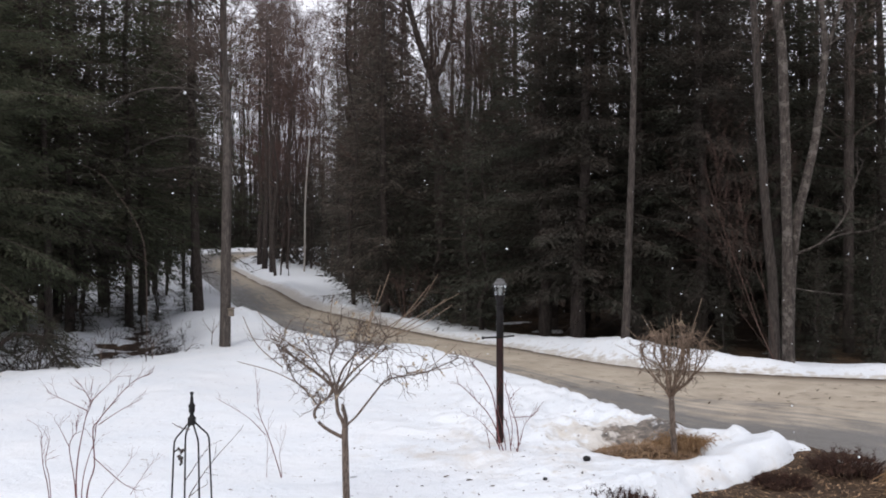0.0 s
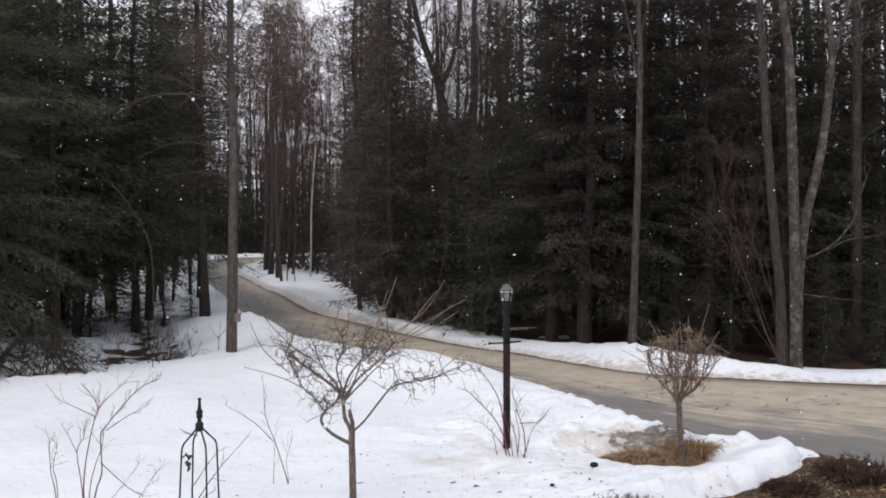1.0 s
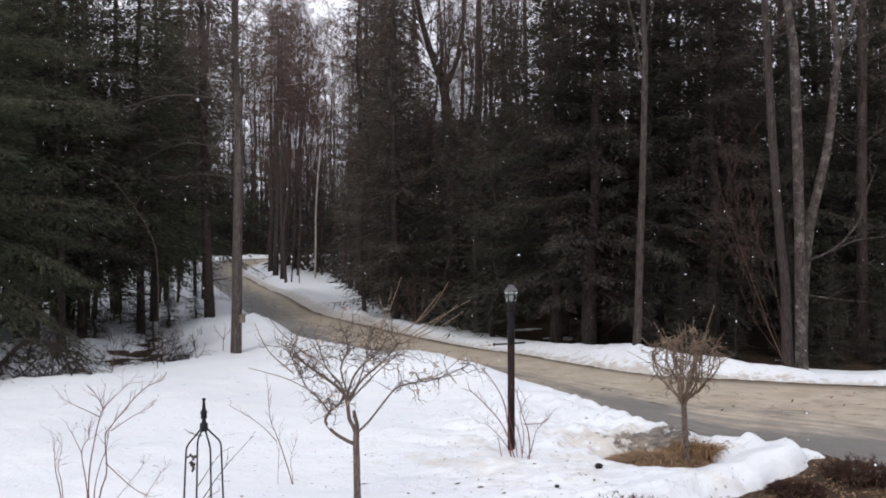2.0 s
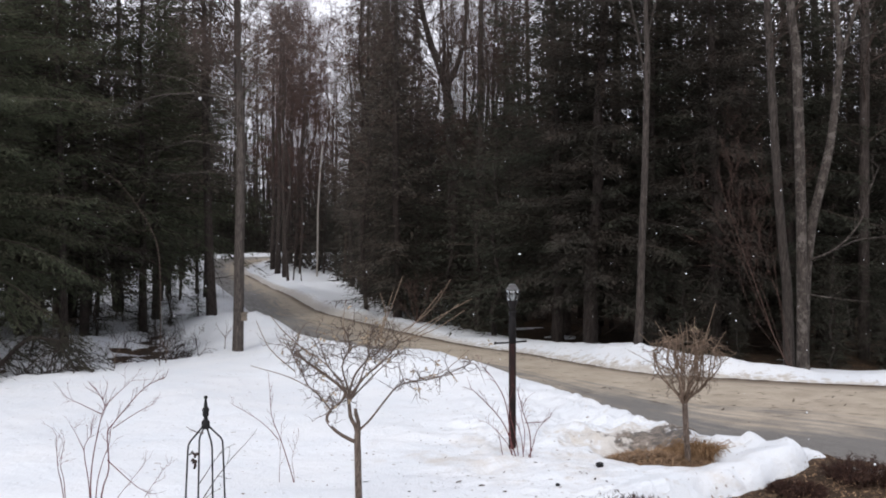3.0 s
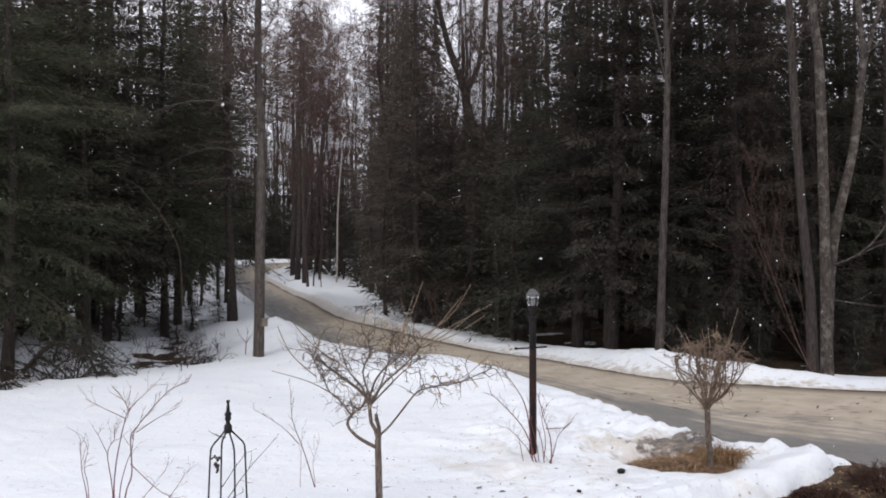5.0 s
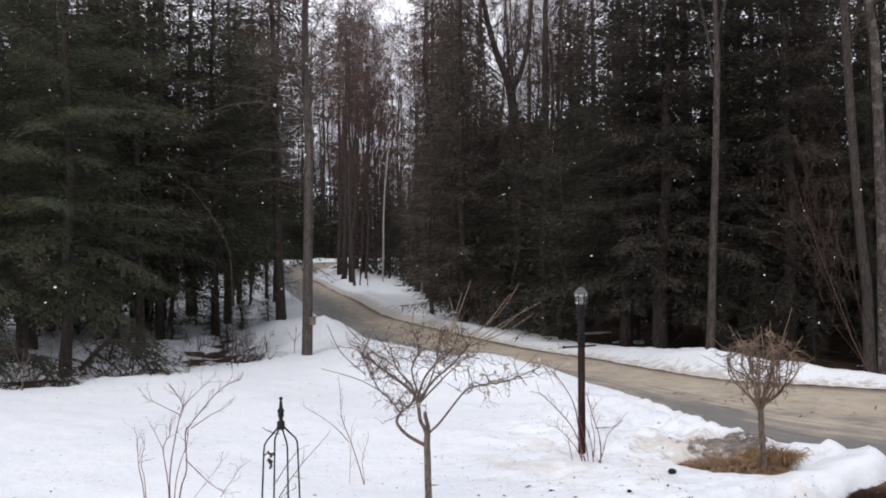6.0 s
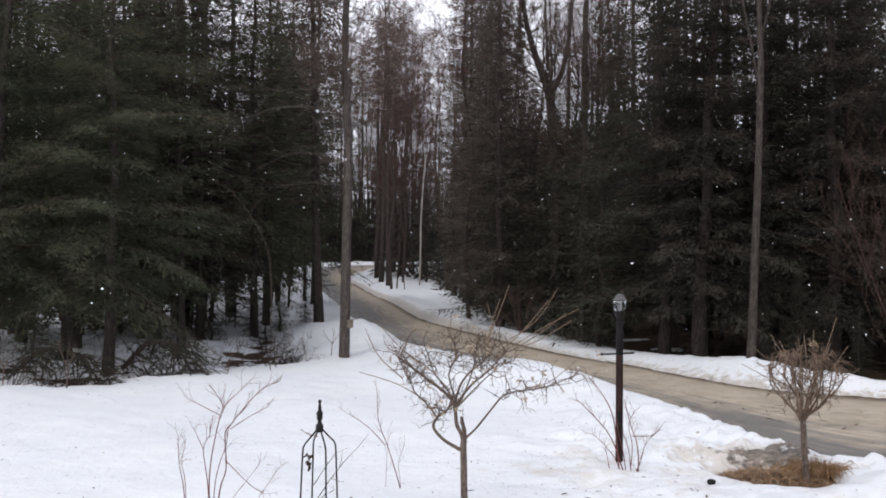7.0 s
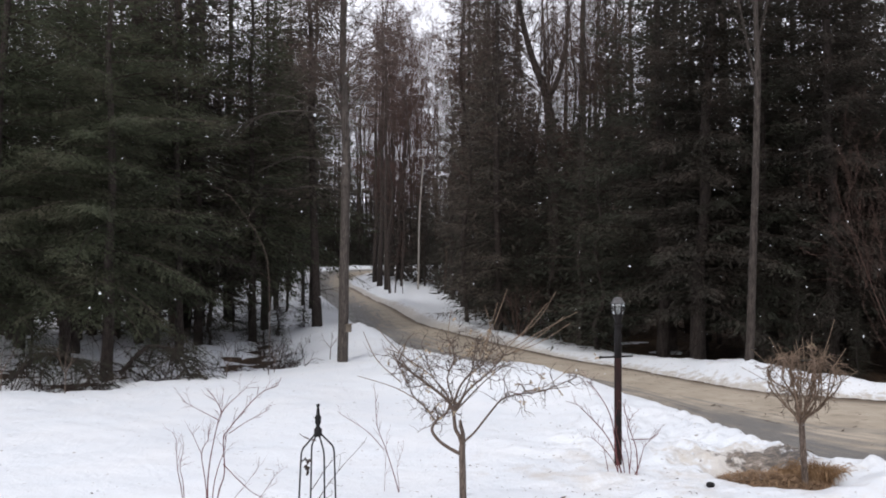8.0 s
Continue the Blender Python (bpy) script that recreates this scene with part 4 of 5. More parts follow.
plant(pine, off_road([(-14.0, 34.4, 1.1), (-8.2, 27.9, 0.9), (-4.8, 52.0, 1.0), (-4.0, 46.0, 0.95), (-2.4, 54.0, 1.0), (-7.4, 60.0, 1.0), (-5.6, 50.0, 0.95), (8.5, 27.0, 0.95), (-17.0, 34.0, 1.0), (-26.5, 77.5, 1.3), (-30.5, 93.0, 1.5), (-32.0, 104.0, 1.6)]), rng, "tall pines")
plant(broad_pine, [(-3.9, 46.0, 1.05), (-2.05, 30.0, 1.0), (-3.5, 43.5, 1.05), (-0.3, 40.0, 0.8), (1.5, 35.0, 0.85), (0.6, 45.0, 0.95), (-4.3, 53.0, 1.1), (2.9, 40.0, 0.95), (2.1, 30.8, 0.75)], rng, "broad pines by the bend")
plant(rusty_pine, off_road([(-17.7, 81.0, 1.15), (-16.1, 76.0, 1.3), (-4.9, 47.0, 0.95), (-5.6, 52.0, 1.0), (-12.9, 62.0, 0.95), (-14.6, 71.0, 1.05), (-24.6, 103.5, 1.35), (-22.4, 105.0, 1.3), (-27.0, 106.5, 1.35), (-20.6, 103.0, 1.2), (-21.8, 66.5, 1.1), (-24.6, 75.0, 1.2), (-6.6, 58.0, 0.95)]), rng, "rusty pines beyond the bend")
plant(young, off_road([(-10.0, 26.5, 0.4), (-10.8, 28.5, 0.45), (-9.6, 28.0, 0.38), (-11.6, 29.0, 0.5), (-9.2, 27.0, 0.32), (-8.9, 28.8, 0.34), (-12.6, 31.0, 0.55), (-9.2, 25.5, 0.42), (-10.2, 20.0, 0.4), (-10.8, 25.0, 0.6), (-12.0, 27.0, 0.7), (8.6, 19.0, 0.5), (6.3, 18.8, 0.3), (5.8, 19.3, 0.34), (4.6, 19.6, 0.3), (5.2, 19.2, 0.45), (10.4, 18.6, 0.6), (-13.2, 19.6, 0.6), (1.15, 24.0, 1.2), (0.75, 25.6, 1.35), (-2.2, 33.5, 1.7), (-2.4, 29.9, 0.85), (-1.4, 29.5, 0.9), (-2.2, 35.0, 1.1), (-0.1, 28.4, 1.38), (0.6, 28.8, 1.0), (1.3, 27.2, 0.8), (-0.9, 28.6, 0.7), (1.9, 31.5, 1.45), (0.9, 33.5, 1.5), (2.5, 34.5, 1.6),
                       (-3.4, 43.5, 1.3), (-3.8, 47.5, 1.4), (-5.4, 54.0, 1.5), (-7.0, 62.0, 1.6), (-8.8, 70.0, 1.6), (-10.4, 78.0, 1.7), (-12.2, 84.0, 1.7), (-14.0, 88.0, 1.6), (-5.0, 58.0, 1.5), (-2.8, 39.0, 1.3), (-9.0, 74.0, 1.8), (8.0, 17.9, 0.42), (9.2, 17.6, 0.5), (10.0, 17.4, 0.4), (7.7, 18.9, 0.55), (11.2, 17.8, 0.55), (9.6, 18.8, 0.6)] + row(-37, -13, 1.9, 101.5, 103.5, 1.3, 2.0) + row(-38, -12, 1.3, 116, 124, 1.8, 2.4)), rng, "young firs")


def wedge(n, left, right, near, far, small, big):
    """Spots scattered over a wedge of the wood, seen from the house."""
    return [(rng.uniform(left, right) * y, y, rng.uniform(small, big)) for y in (rng.uniform(near, far) for i in range(n))]


spots_a = wedge(5, -0.20, -0.13, 84, 118, 1.3, 1.7) + wedge(6, -0.34, -0.20, 102, 118, 1.4, 1.8) + wedge(5, -0.42, -0.33, 50, 90, 1.2, 1.5) + wedge(2, -0.13, 0.02, 40, 60, 1.1, 1.4) + wedge(4, -0.6, -0.33, 26, 50, 0.9, 1.2) + wedge(4, 0.1, 0.6, 25, 40, 0.9, 1.2)
spots_b = [(-13.1, 67.5, 0.75), (-12.4, 67.3, 0.5)] + wedge(5, -0.21, -0.13, 80, 118, 1.4, 1.8) + wedge(5, -0.34, -0.2, 102, 118, 1.5, 1.9) + wedge(5, -0.42, -0.33, 45, 90, 1.2, 1.5) + wedge(2, -0.13, 0.10, 36, 60, 1.1, 1.5) + wedge(4, -0.6, -0.33, 24, 45, 0.9, 1.2) + wedge(3, 0.1, 0.6, 24, 38, 0.9, 1.2)
plant(lean_a, off_road(spots_a), rng, "bare trees of the wood")
plant(lean_b, off_road(spots_b), rng, "thin bare trees of the wood")


def far_woods():
    """The deep wood all round, past counting; behind the camera it is added unseen, for shading."""
    rng = random.Random(77)
    wood, leaf = Geo(), Geo()
    ring = np.vstack([EDGE_L, EDGE_R[::-1]])
    made = 0
    while made < 900:
        a, r = rng.uniform(0, 6.283), rng.uniform(26, 165)
        if rng.random() < 0.72:
            a = 1.5708 + rng.uniform(-0.75, 0.75)
        x, y = r * math.cos(a), r * math.sin(a)
        ax, ay = np.array([x]), np.array([y])
        if y < 24 and abs(x) < 24 or inside(ring, ax, ay)[0] or min(far_from(EDGE_L, ax, ay)[0], far_from(EDGE_R, ax, ay)[0]) < (6.5 if y < 80 else 3.0):
            continue
        made += 1
        z = float(bare_land(ax, ay)[0])
        gap = abs(x / max(y, 1) + 0.195) < 0.075 and y > 0
        h = rng.uniform(11, 19) if not gap else rng.uniform(0.085, 0.125) * y + 1
        if -0.03 < x / max(y, 1) < 0.10 and y > 0:
            h = min(h, 0.185 * y + 1)
        conif = rng.random() < (0.75 if not gap else 0.6)
        if not conif:
            if gap and rng.random() < 0.4:
                continue
            h = rng.uniform(14, 23)
        wood.tube([(x, y, z - 0.2), (x + rng.gauss(0, 0.15), y, z + h * 0.5), (x + rng.gauss(0, 0.3), y, z + h)], [0.16, 0.11, 0.02], 5, cap=False)
        if conif:
            reach = rng.uniform(1.6, 2.5) * (0.6 if gap else 1)
            far = math.hypot(x, y)
            for i in range(480 if far < 60 else 300):
                s = rng.random() ** 1.3
                zz = z + 0.4 + (h - 0.4) * s
                az, rr = rng.uniform(0, 6.283), reach * (1 - s) ** 0.8 * rng.uniform(0.1, 1.0)
                d = Vector((math.cos(az), math.sin(az), rng.uniform(-0.5, 0.2))).normalized()
                g = min(0.68, 0.0088 * far) * rng.uniform(0.7, 1.3)
                leaf.sprig(Vector((x, y, zz)) + d * rr, (d + Vector((rng.gauss(0, 0.5), rng.gauss(0, 0.5), rng.gauss(0, 0.3)))).normalized(), d.cross(Vector((rng.gauss(0, 0.6), rng.gauss(0, 0.6), 1))).normalized(), g, g * 0.26)
        else:
            for i in range(14):
                s = rng.uniform(0.35, 1.0)
                az = rng.uniform(0, 6.283)
                limb(wood, (x, y, z + h * s), (math.cos(az), math.sin(az), 0.9), rng.uniform(1.0, 2.6) * (1.3 - s), 0.022, rng, 3, 0.3, 0.2, 0.3, 3)
    ob = thing("far_woods", "deep mixed wood of firs and bare trees", "woods")
    tagged(ob, kind="stuff")
    part("far_trunks", wood, DEADTWIGS, ob)
    part("far_foliage", leaf, SPRUCE, ob, smooth=False)


far_woods()


# ---- things in the garden ----
def lamp_post(x, y):
    lamp = thing("lamp_post", "black lantern on a rusty dark post in the snow", "street lamp", at=pose(x, y, land(x, y)))
    g = Geo()
    g.lathe([(0.044, -0.4), (0.044, 0.0), (0.043, 1.238)], 16)
    part("lower_post", g, POSTRUST, lamp, "rusty red-brown lower post")
    g = Geo()
    g.lathe([(0.0435, 1.238), (0.042, 1.523), (0.040, 1.543), (0.040, 1.602), (0.055, 1.613), (0.055, 1.627)], 16)
    part("upper_post", g, POSTBLACK, lamp)
    g = Geo()
    g.tube([(-0.20, 0, 1.240), (0.0, 0, 1.251), (0.17, 0, 1.266)], [0.011, 0.011, 0.010], 8)
    g.tube([(-0.205, 0, 1.224), (-0.205, 0, 1.258)], [0.014, 0.014], 8)
    part("ladder_bar", g, POSTBLACK, lamp)
    head = Geo()
    head.lathe([(0.030, 1.627), (0.040, 1.640), (0.036, 1.668), (0.050, 1.700), (0.060, 1.735), (0.064, 1.752)], 12)
    cup = part("lantern", head, POSTBLACK, lamp)
    g = Geo()
    g.lathe([(0.058, 1.752), (0.075, 1.790), (0.080, 1.840), (0.075, 1.873)], 6)
    part("glass_shade", g, GLASS, cup, "clear faceted glass shade", smooth=False)
    for i in range(6):
        a = 6.283 * i / 6
        g = Geo()
        c, s = math.cos(a), math.sin(a)
        g.tube([(0.060 * c, 0.060 * s, 1.752), (0.077 * c, 0.077 * s, 1.790), (0.082 * c, 0.082 * s, 1.840), (0.077 * c, 0.077 * s, 1.876)], [0.0055] * 4, 5)
        part("rib", g, POSTBLACK, cup)
    g = Geo()
    g.lathe([(0.080, 1.870), (0.084, 1.877), (0.082, 1.886), (0.068, 1.896), (0.056, 1.915), (0.050, 1.920), (0.052, 1.930), (0.036, 1.944), (0.012, 1.951)], 14)
    part("cap", g, CAPGREY, cup, "weathered grey cap")
    g = Geo()
    g.lathe([(0.014, 1.752), (0.016, 1.770), (0.024, 1.790), (0.028, 1.812), (0.02, 1.838), (0.004, 1.848)], 10)
    part("bulb", g, FROST, cup, "unlit frosted bulb")


lamp_post(0.68, 10.0)


def obelisk(x, y):
    ob = thing("garden_obelisk", "black iron obelisk trellis standing in snow", "trellis", at=pose(x, y, land(x, y) - 0.02))
    top = 1.62 - ob.matrix_basis.translation.z
    for i in range(4):
        a = radians(37 + 90 * i)
        c, s = math.cos(a), math.sin(a)
        g = Geo()
        rows = [(0.010, top - 0.145), (0.020, top - 0.162), (0.048, top - 0.192), (0.080, top - 0.224), (0.090, top - 0.245), (0.093, top - 0.28), (0.106, top - 0.6), (0.135, 0.5), (0.17, -0.15)]
        g.tube([(r * c, r * s, z) for r, z in rows], [0.0047] * len(rows), 7)
        part("leg", g, BLACK, ob)
    for z, r in ((0.62, 0.131), ):
        g = Geo()
        g.tube([(r * math.cos(6.283 * j / 24), r * math.sin(6.283 * j / 24), z) for j in range(25)], [0.005] * 25, 6)
        part("ring", g, BLACK, ob)
    g = Geo()
    g.lathe([(0.018, top - 0.17), (0.021, top - 0.16), (0.021, top - 0.132), (0.012, top - 0.124), (0.010, top - 0.11), (0.017, top - 0.098), (0.015, top - 0.085), (0.019, top - 0.072),
             (0.010, top - 0.058), (0.008, top - 0.03), (0.005, top - 0.018), (0.010, top - 0.012), (0.010, top - 0.004), (0.004, top)], 12)
    part("finial", g, BLACK, ob)
    rng = random.Random(3)
    g = Geo()
    spray(g, (-0.06, -0.02, top - 0.75), (0.06, 0.05, 1), 0.58, 0.0045, rng, 2, 4, 0.3, 0.2, 0.8, 0.25, 0.0018)
    spray(g, (-0.02, 0.03, top - 0.20), (-0.9, 0, 0.1), 0.12, 0.004, rng, 1, 3, 0.3, 0, 0.8, 0.4, 0.0014)
    spray(g, (-0.03, 0.0, top - 0.45), (0.5, 0, 1.0), 0.27, 0.003, rng, 1, 3, 0.3, 0, 0.8, 0.4, 0.0014)
    part("dead_vine", g, DEADTWIGS, ob, "dry brown vine")
    g = Geo()
    for i in range(22):
        p = Vector((-0.050 + rng.gauss(0, 0.007), -0.02 + rng.gauss(0, 0.008), top - 0.32 + rng.gauss(0, 0.022)))
        d = turned(Vector((0, 0, -1)), rng, 1.2)
        g.leaf(p, d, d.orthogonal().normalized(), 0.028, 0.008)
    part("dead_foliage", g, BRUSHWOOD, ob, smooth=False)


obelisk(-1.285, 4.28)


def garden_tree(x, y):
    """The crooked little standard tree with dry flower heads."""
    rng = random.Random(41)
    base = land(x, y)
    tree = thing("hydrangea_tree", "crooked bare hydrangea tree with dried flower heads", "garden tree", at=pose(x, y, base))
    k = 0.0048

    def at(px, py, dy=0.0):
        return Vector(((px - 613) * k, dy, 2.35 - (py - 441) * k - base))

    trunk = Geo()
    line = rounded3([Vector((0.03, 0, -0.15)), at(614, 900), at(612, 850), at(611, 800), at(610, 768), at(611, 756)], 3)
    trunk.tube(line, list(np.linspace(0.033, 0.027, len(line))), 9)
    runs = [([at(609, 775), at(590, 764, -0.03), at(572, 751, -0.05), at(558, 732, -0.06), at(565, 715, -0.04), at(582, 702, -0.02), at(590, 680, 0.02)], 0.0190),
            ([at(611, 762), at(606, 744), at(598, 729), at(594, 698), at(582, 679, 0.02), at(553, 658, 0.05), at(522, 637, 0.06), at(491, 613, 0.05)], 0.0215),
            ([at(596, 710), at(594, 694, 0.02), at(603, 660, 0.06), at(620, 637, 0.1), at(644, 618, 0.12), at(662, 590, 0.12)], 0.0135),
            ([at(595, 705), at(601, 689, -0.03), at(625, 656, -0.08), at(658, 627, -0.12), at(687, 594, -0.15)], 0.0130),
            ([at(613, 755), at(618, 748, -0.02), at(634, 732, -0.05), at(663, 694, -0.1), at(682, 672, -0.12), at(706, 663, -0.12), at(753, 656, -0.1), at(810, 632, -0.08)], 0.0105),
            ([at(597, 700), at(596, 680, -0.06), at(587, 637, -0.14), at(601, 603, -0.2), at(596, 575, -0.22)], 0.0105),
            ([at(598, 700), at(610, 675, 0.08), at(625, 627, 0.16), at(630, 589, 0.2)], 0.0100),
            ([at(565, 716, -0.05), at(546, 689, -0.1), at(527, 670, -0.12), at(513, 637, -0.15), at(500, 615, -0.15)], 0.0085),
            ([at(592, 690), at(575, 665, 0.1), at(552, 645, 0.18), at(538, 610, 0.22)], 0.0096),
            ([at(599, 698), at(628, 668, 0.12), at(652, 645, 0.2), at(682, 622, 0.25)], 0.0090)]
    stub = Geo()
    stub.tube([at(612, 755), at(612, 738, -0.01), at(608, 722, -0.02), at(607, 714, -0.02)], [0.020, 0.018, 0.0165, 0.013], 8)
    part("stub", stub, GARDENBARK, tree, "sawn-off stub of a limb")
    for pts, r in runs:
        c, limbs, heads = rounded3(pts, 3), Geo(), []
        limbs.tube(c, list(np.linspace(r, r * 0.4, len(c))), 6, cap=False)
        for q in range(int(len(c) * 0.6), len(c)):
            for w in range(3):
                d = (c[q] - c[q - 1]).normalized()
                side = Vector((rng.gauss(0, 0.9), rng.gauss(0, 0.9), rng.gauss(0.6, 0.6))).normalized()
                spray(limbs, c[q], (d * 0.6 + side).normalized(), rng.uniform(0.12, 0.34), 0.0046, rng, 1, 4, 0.9, 0.0, 1.0, 0.62, 0.0024, 4)
                if rng.random() < 0.3:
                    e = c[q] + side * rng.uniform(0.1, 0.25) + Vector((0, 0, 0.05))
                    head = Geo()
                    for z in range(5):
                        dd = Vector((rng.gauss(0, 1), rng.gauss(0, 1), rng.gauss(0, 1))).normalized()
                        head.leaf(e + dd * 0.006, dd, dd.orthogonal().normalized(), 0.03, 0.011)
                    heads.append(head)
        branch = part("branch", limbs, GREYTWIGS, tree)
        for head in heads:
            part("flower_head", head, PETAL, branch, "dried pale brown flower remains", smooth=False)
    shoots = [(at(655, 600, 0.1), at(735, 545, 0.05), at(775, 485, 0.0)), (at(665, 610, 0.1), at(740, 560), at(812, 520)), (at(680, 600), at(745, 575), at(800, 540)), (at(640, 600), at(668, 540), at(690, 480)),
              (at(525, 620), at(480, 580), at(455, 550)), (at(500, 650), at(455, 610), at(430, 560)), (at(560, 640), at(500, 600), at(470, 590)), (at(720, 660), at(760, 650), at(808, 610)),
              (at(545, 690), at(490, 660), at(420, 640)), (at(590, 600), at(585, 560), at(590, 520)), (at(650, 590), at(660, 550), at(650, 510)), (at(720, 662), at(770, 655), at(800, 650)), (at(672, 600, 0.05), at(715, 560, 0.02), at(760, 505, 0.0)), (at(690, 598), at(742, 566), at(790, 528)), (at(640, 605, 0.1), at(655, 560, 0.1), at(672, 505, 0.1))]
    for pts in shoots:
        c, shoot = rounded3(pts, 4), Geo()
        shoot.tube(c, list(np.linspace(0.0058, 0.003, len(c))), 4, cap=False)
        part("branch", shoot, PALETWIGS, tree)
    part("trunk", trunk, GARDENBARK, tree)


garden_tree(-0.82, 7.1)


def round_tree(x, y):
    """The small standard tree with a tangled round head, in the mulch bed."""
    rng = random.Random(42)
    base = land(x, y)
    tree = thing("standard_shrub", "small bare standard shrub with a tangled round head", "garden tree", at=pose(x, y, base))
    trunk, heads = Geo(), Geo()
    line = rounded3([(0.03, 0, -0.15), (0.02, 0, 0.1), (0.0, 0, 0.42), (-0.02, 0, 0.82)], 3)
    trunk.tube(line, list(np.linspace(0.040, 0.032, len(line))), 9)
    for i in range(25):
        a = 2.4 * i + rng.uniform(-0.3, 0.3)
        out = Vector((math.cos(a), math.sin(a), 0))
        r = 0.06 + 0.31 * math.sqrt((i + 0.5) / 25)
        high = 0.20 + 0.56 * math.sqrt(max(0.0, 1 - (r / 0.41) ** 2)) * rng.uniform(0.85, 1.15)
        bow = Vector((rng.gauss(0, 0.035), rng.gauss(0, 0.035), rng.gauss(0, 0.02)))
        p = [Vector((-0.02, 0, 0.74)), Vector((-0.02, 0, 0.83)) + out * 0.05, Vector((0, 0, 0.84 + high * 0.30)) + out * r * 0.65 + bow * 1.4,
             Vector((0, 0, 0.84 + high * 0.70)) + out * r * 1.0 - bow * 1.4, Vector((0, 0, 0.86 + high)) + out * r]
        p.append(p[-1] + out * rng.uniform(-0.05, 0.10) + Vector((rng.gauss(0, 0.05), rng.gauss(0, 0.05), rng.uniform(-0.22, 0.02))))
        c, bough = rounded3(p, 3), Geo()
        bough.tube(c, list(np.linspace(0.0115, 0.0038, len(c))), 5, cap=False)
        for q in range(6, len(c)):
            for w in range(1 + q % 2):
                side = (Vector((rng.gauss(0, 1), rng.gauss(0, 1), rng.gauss(0.0, 0.7))) + out * 0.4).normalized()
                spray(bough, c[q], side, rng.uniform(0.08, 0.21), 0.0045, rng, 1, 3, 0.8, -0.3, 1.0, 0.65, 0.0028, 3)
        part("branch", bough, BROWNTWIGS, tree)
    for d in ((-0.32, 0.1, 0.75), (0.32, 0, 0.95), (-0.5, 0.1, 0.62), (-0.66, -0.1, 0.45), (0.55, 0.0, 0.42), (0.12, 0.1, 0.8), (-0.1, -0.1, 0.75), (0.2, -0.2, 0.7), (-0.22, 0.15, 0.68), (0.05, 0.2, 0.74), (0.28, 0.18, 0.6), (-0.15, -0.22, 0.7), (0.4, -0.1, 0.66)):
        c = rounded3([Vector((0, 0, 0.98)) + Vector(d) * 0.25, Vector((0, 0, 0.98)) + Vector(d) * 0.62 + Vector((0.02, 0, -0.03)), Vector((0, 0, 0.92)) + Vector(d) * 1.05], 4)
        shoot = Geo()
        shoot.tube(c, list(np.linspace(0.0065, 0.0035, len(c))), 4, cap=False)
        part("branch", shoot, PALETWIGS, tree)
    for i in range(34):
        d = Vector((rng.gauss(0, 1), rng.gauss(0, 1), rng.gauss(0, 1))).normalized()
        p = Vector((0.09, 0, 1.62)) + d * 0.012
        heads.leaf(p, d, d.orthogonal().normalized(), 0.032, 0.012)
    part("trunk", trunk, GARDENBARK, tree)
    part("flower_head", heads, PETAL, tree, "dried pale flower head", smooth=False)


round_tree(2.66, 9.68)


def stem_shrub(x, y, seed, stems, label, rmin=0.0022):
    """A few upright red stems out of the snow; stems are lines of x, y, z from the base."""
    rng = random.Random(seed)
    sh = thing("red_stem_shrub", label, "shrub", "red-stemmed shrubs in the snow", at=pose(x, y, land(x, y)))
    foot = Vector((0, 0, land(x, y)))
    for pts, r in stems:
        g = Geo()
        c = rounded3([Vector(p) - foot for p in pts], 4)
        g.tube(c, list(np.linspace(r * 0.8, r * 0.3, len(c))), 5, cap=False)
        n = len(c)
        for q in range(int(n * 0.62), n):
            d = (c[q] - c[q - 1]).normalized()
            side = Vector((rng.gauss(0, 1), rng.gauss(0, 0.7), rng.uniform(-0.1, 0.6))).normalized()
            spray(g, c[q], (d * 1.1 + side * 0.8).normalized(), rng.uniform(0.06, 0.17), r * 0.36, rng, 1, 2, 0.25, 0.1, 0.8, 0.6, rmin * 0.55, 3)
        part("stem", g, DOGWOOD, sh)


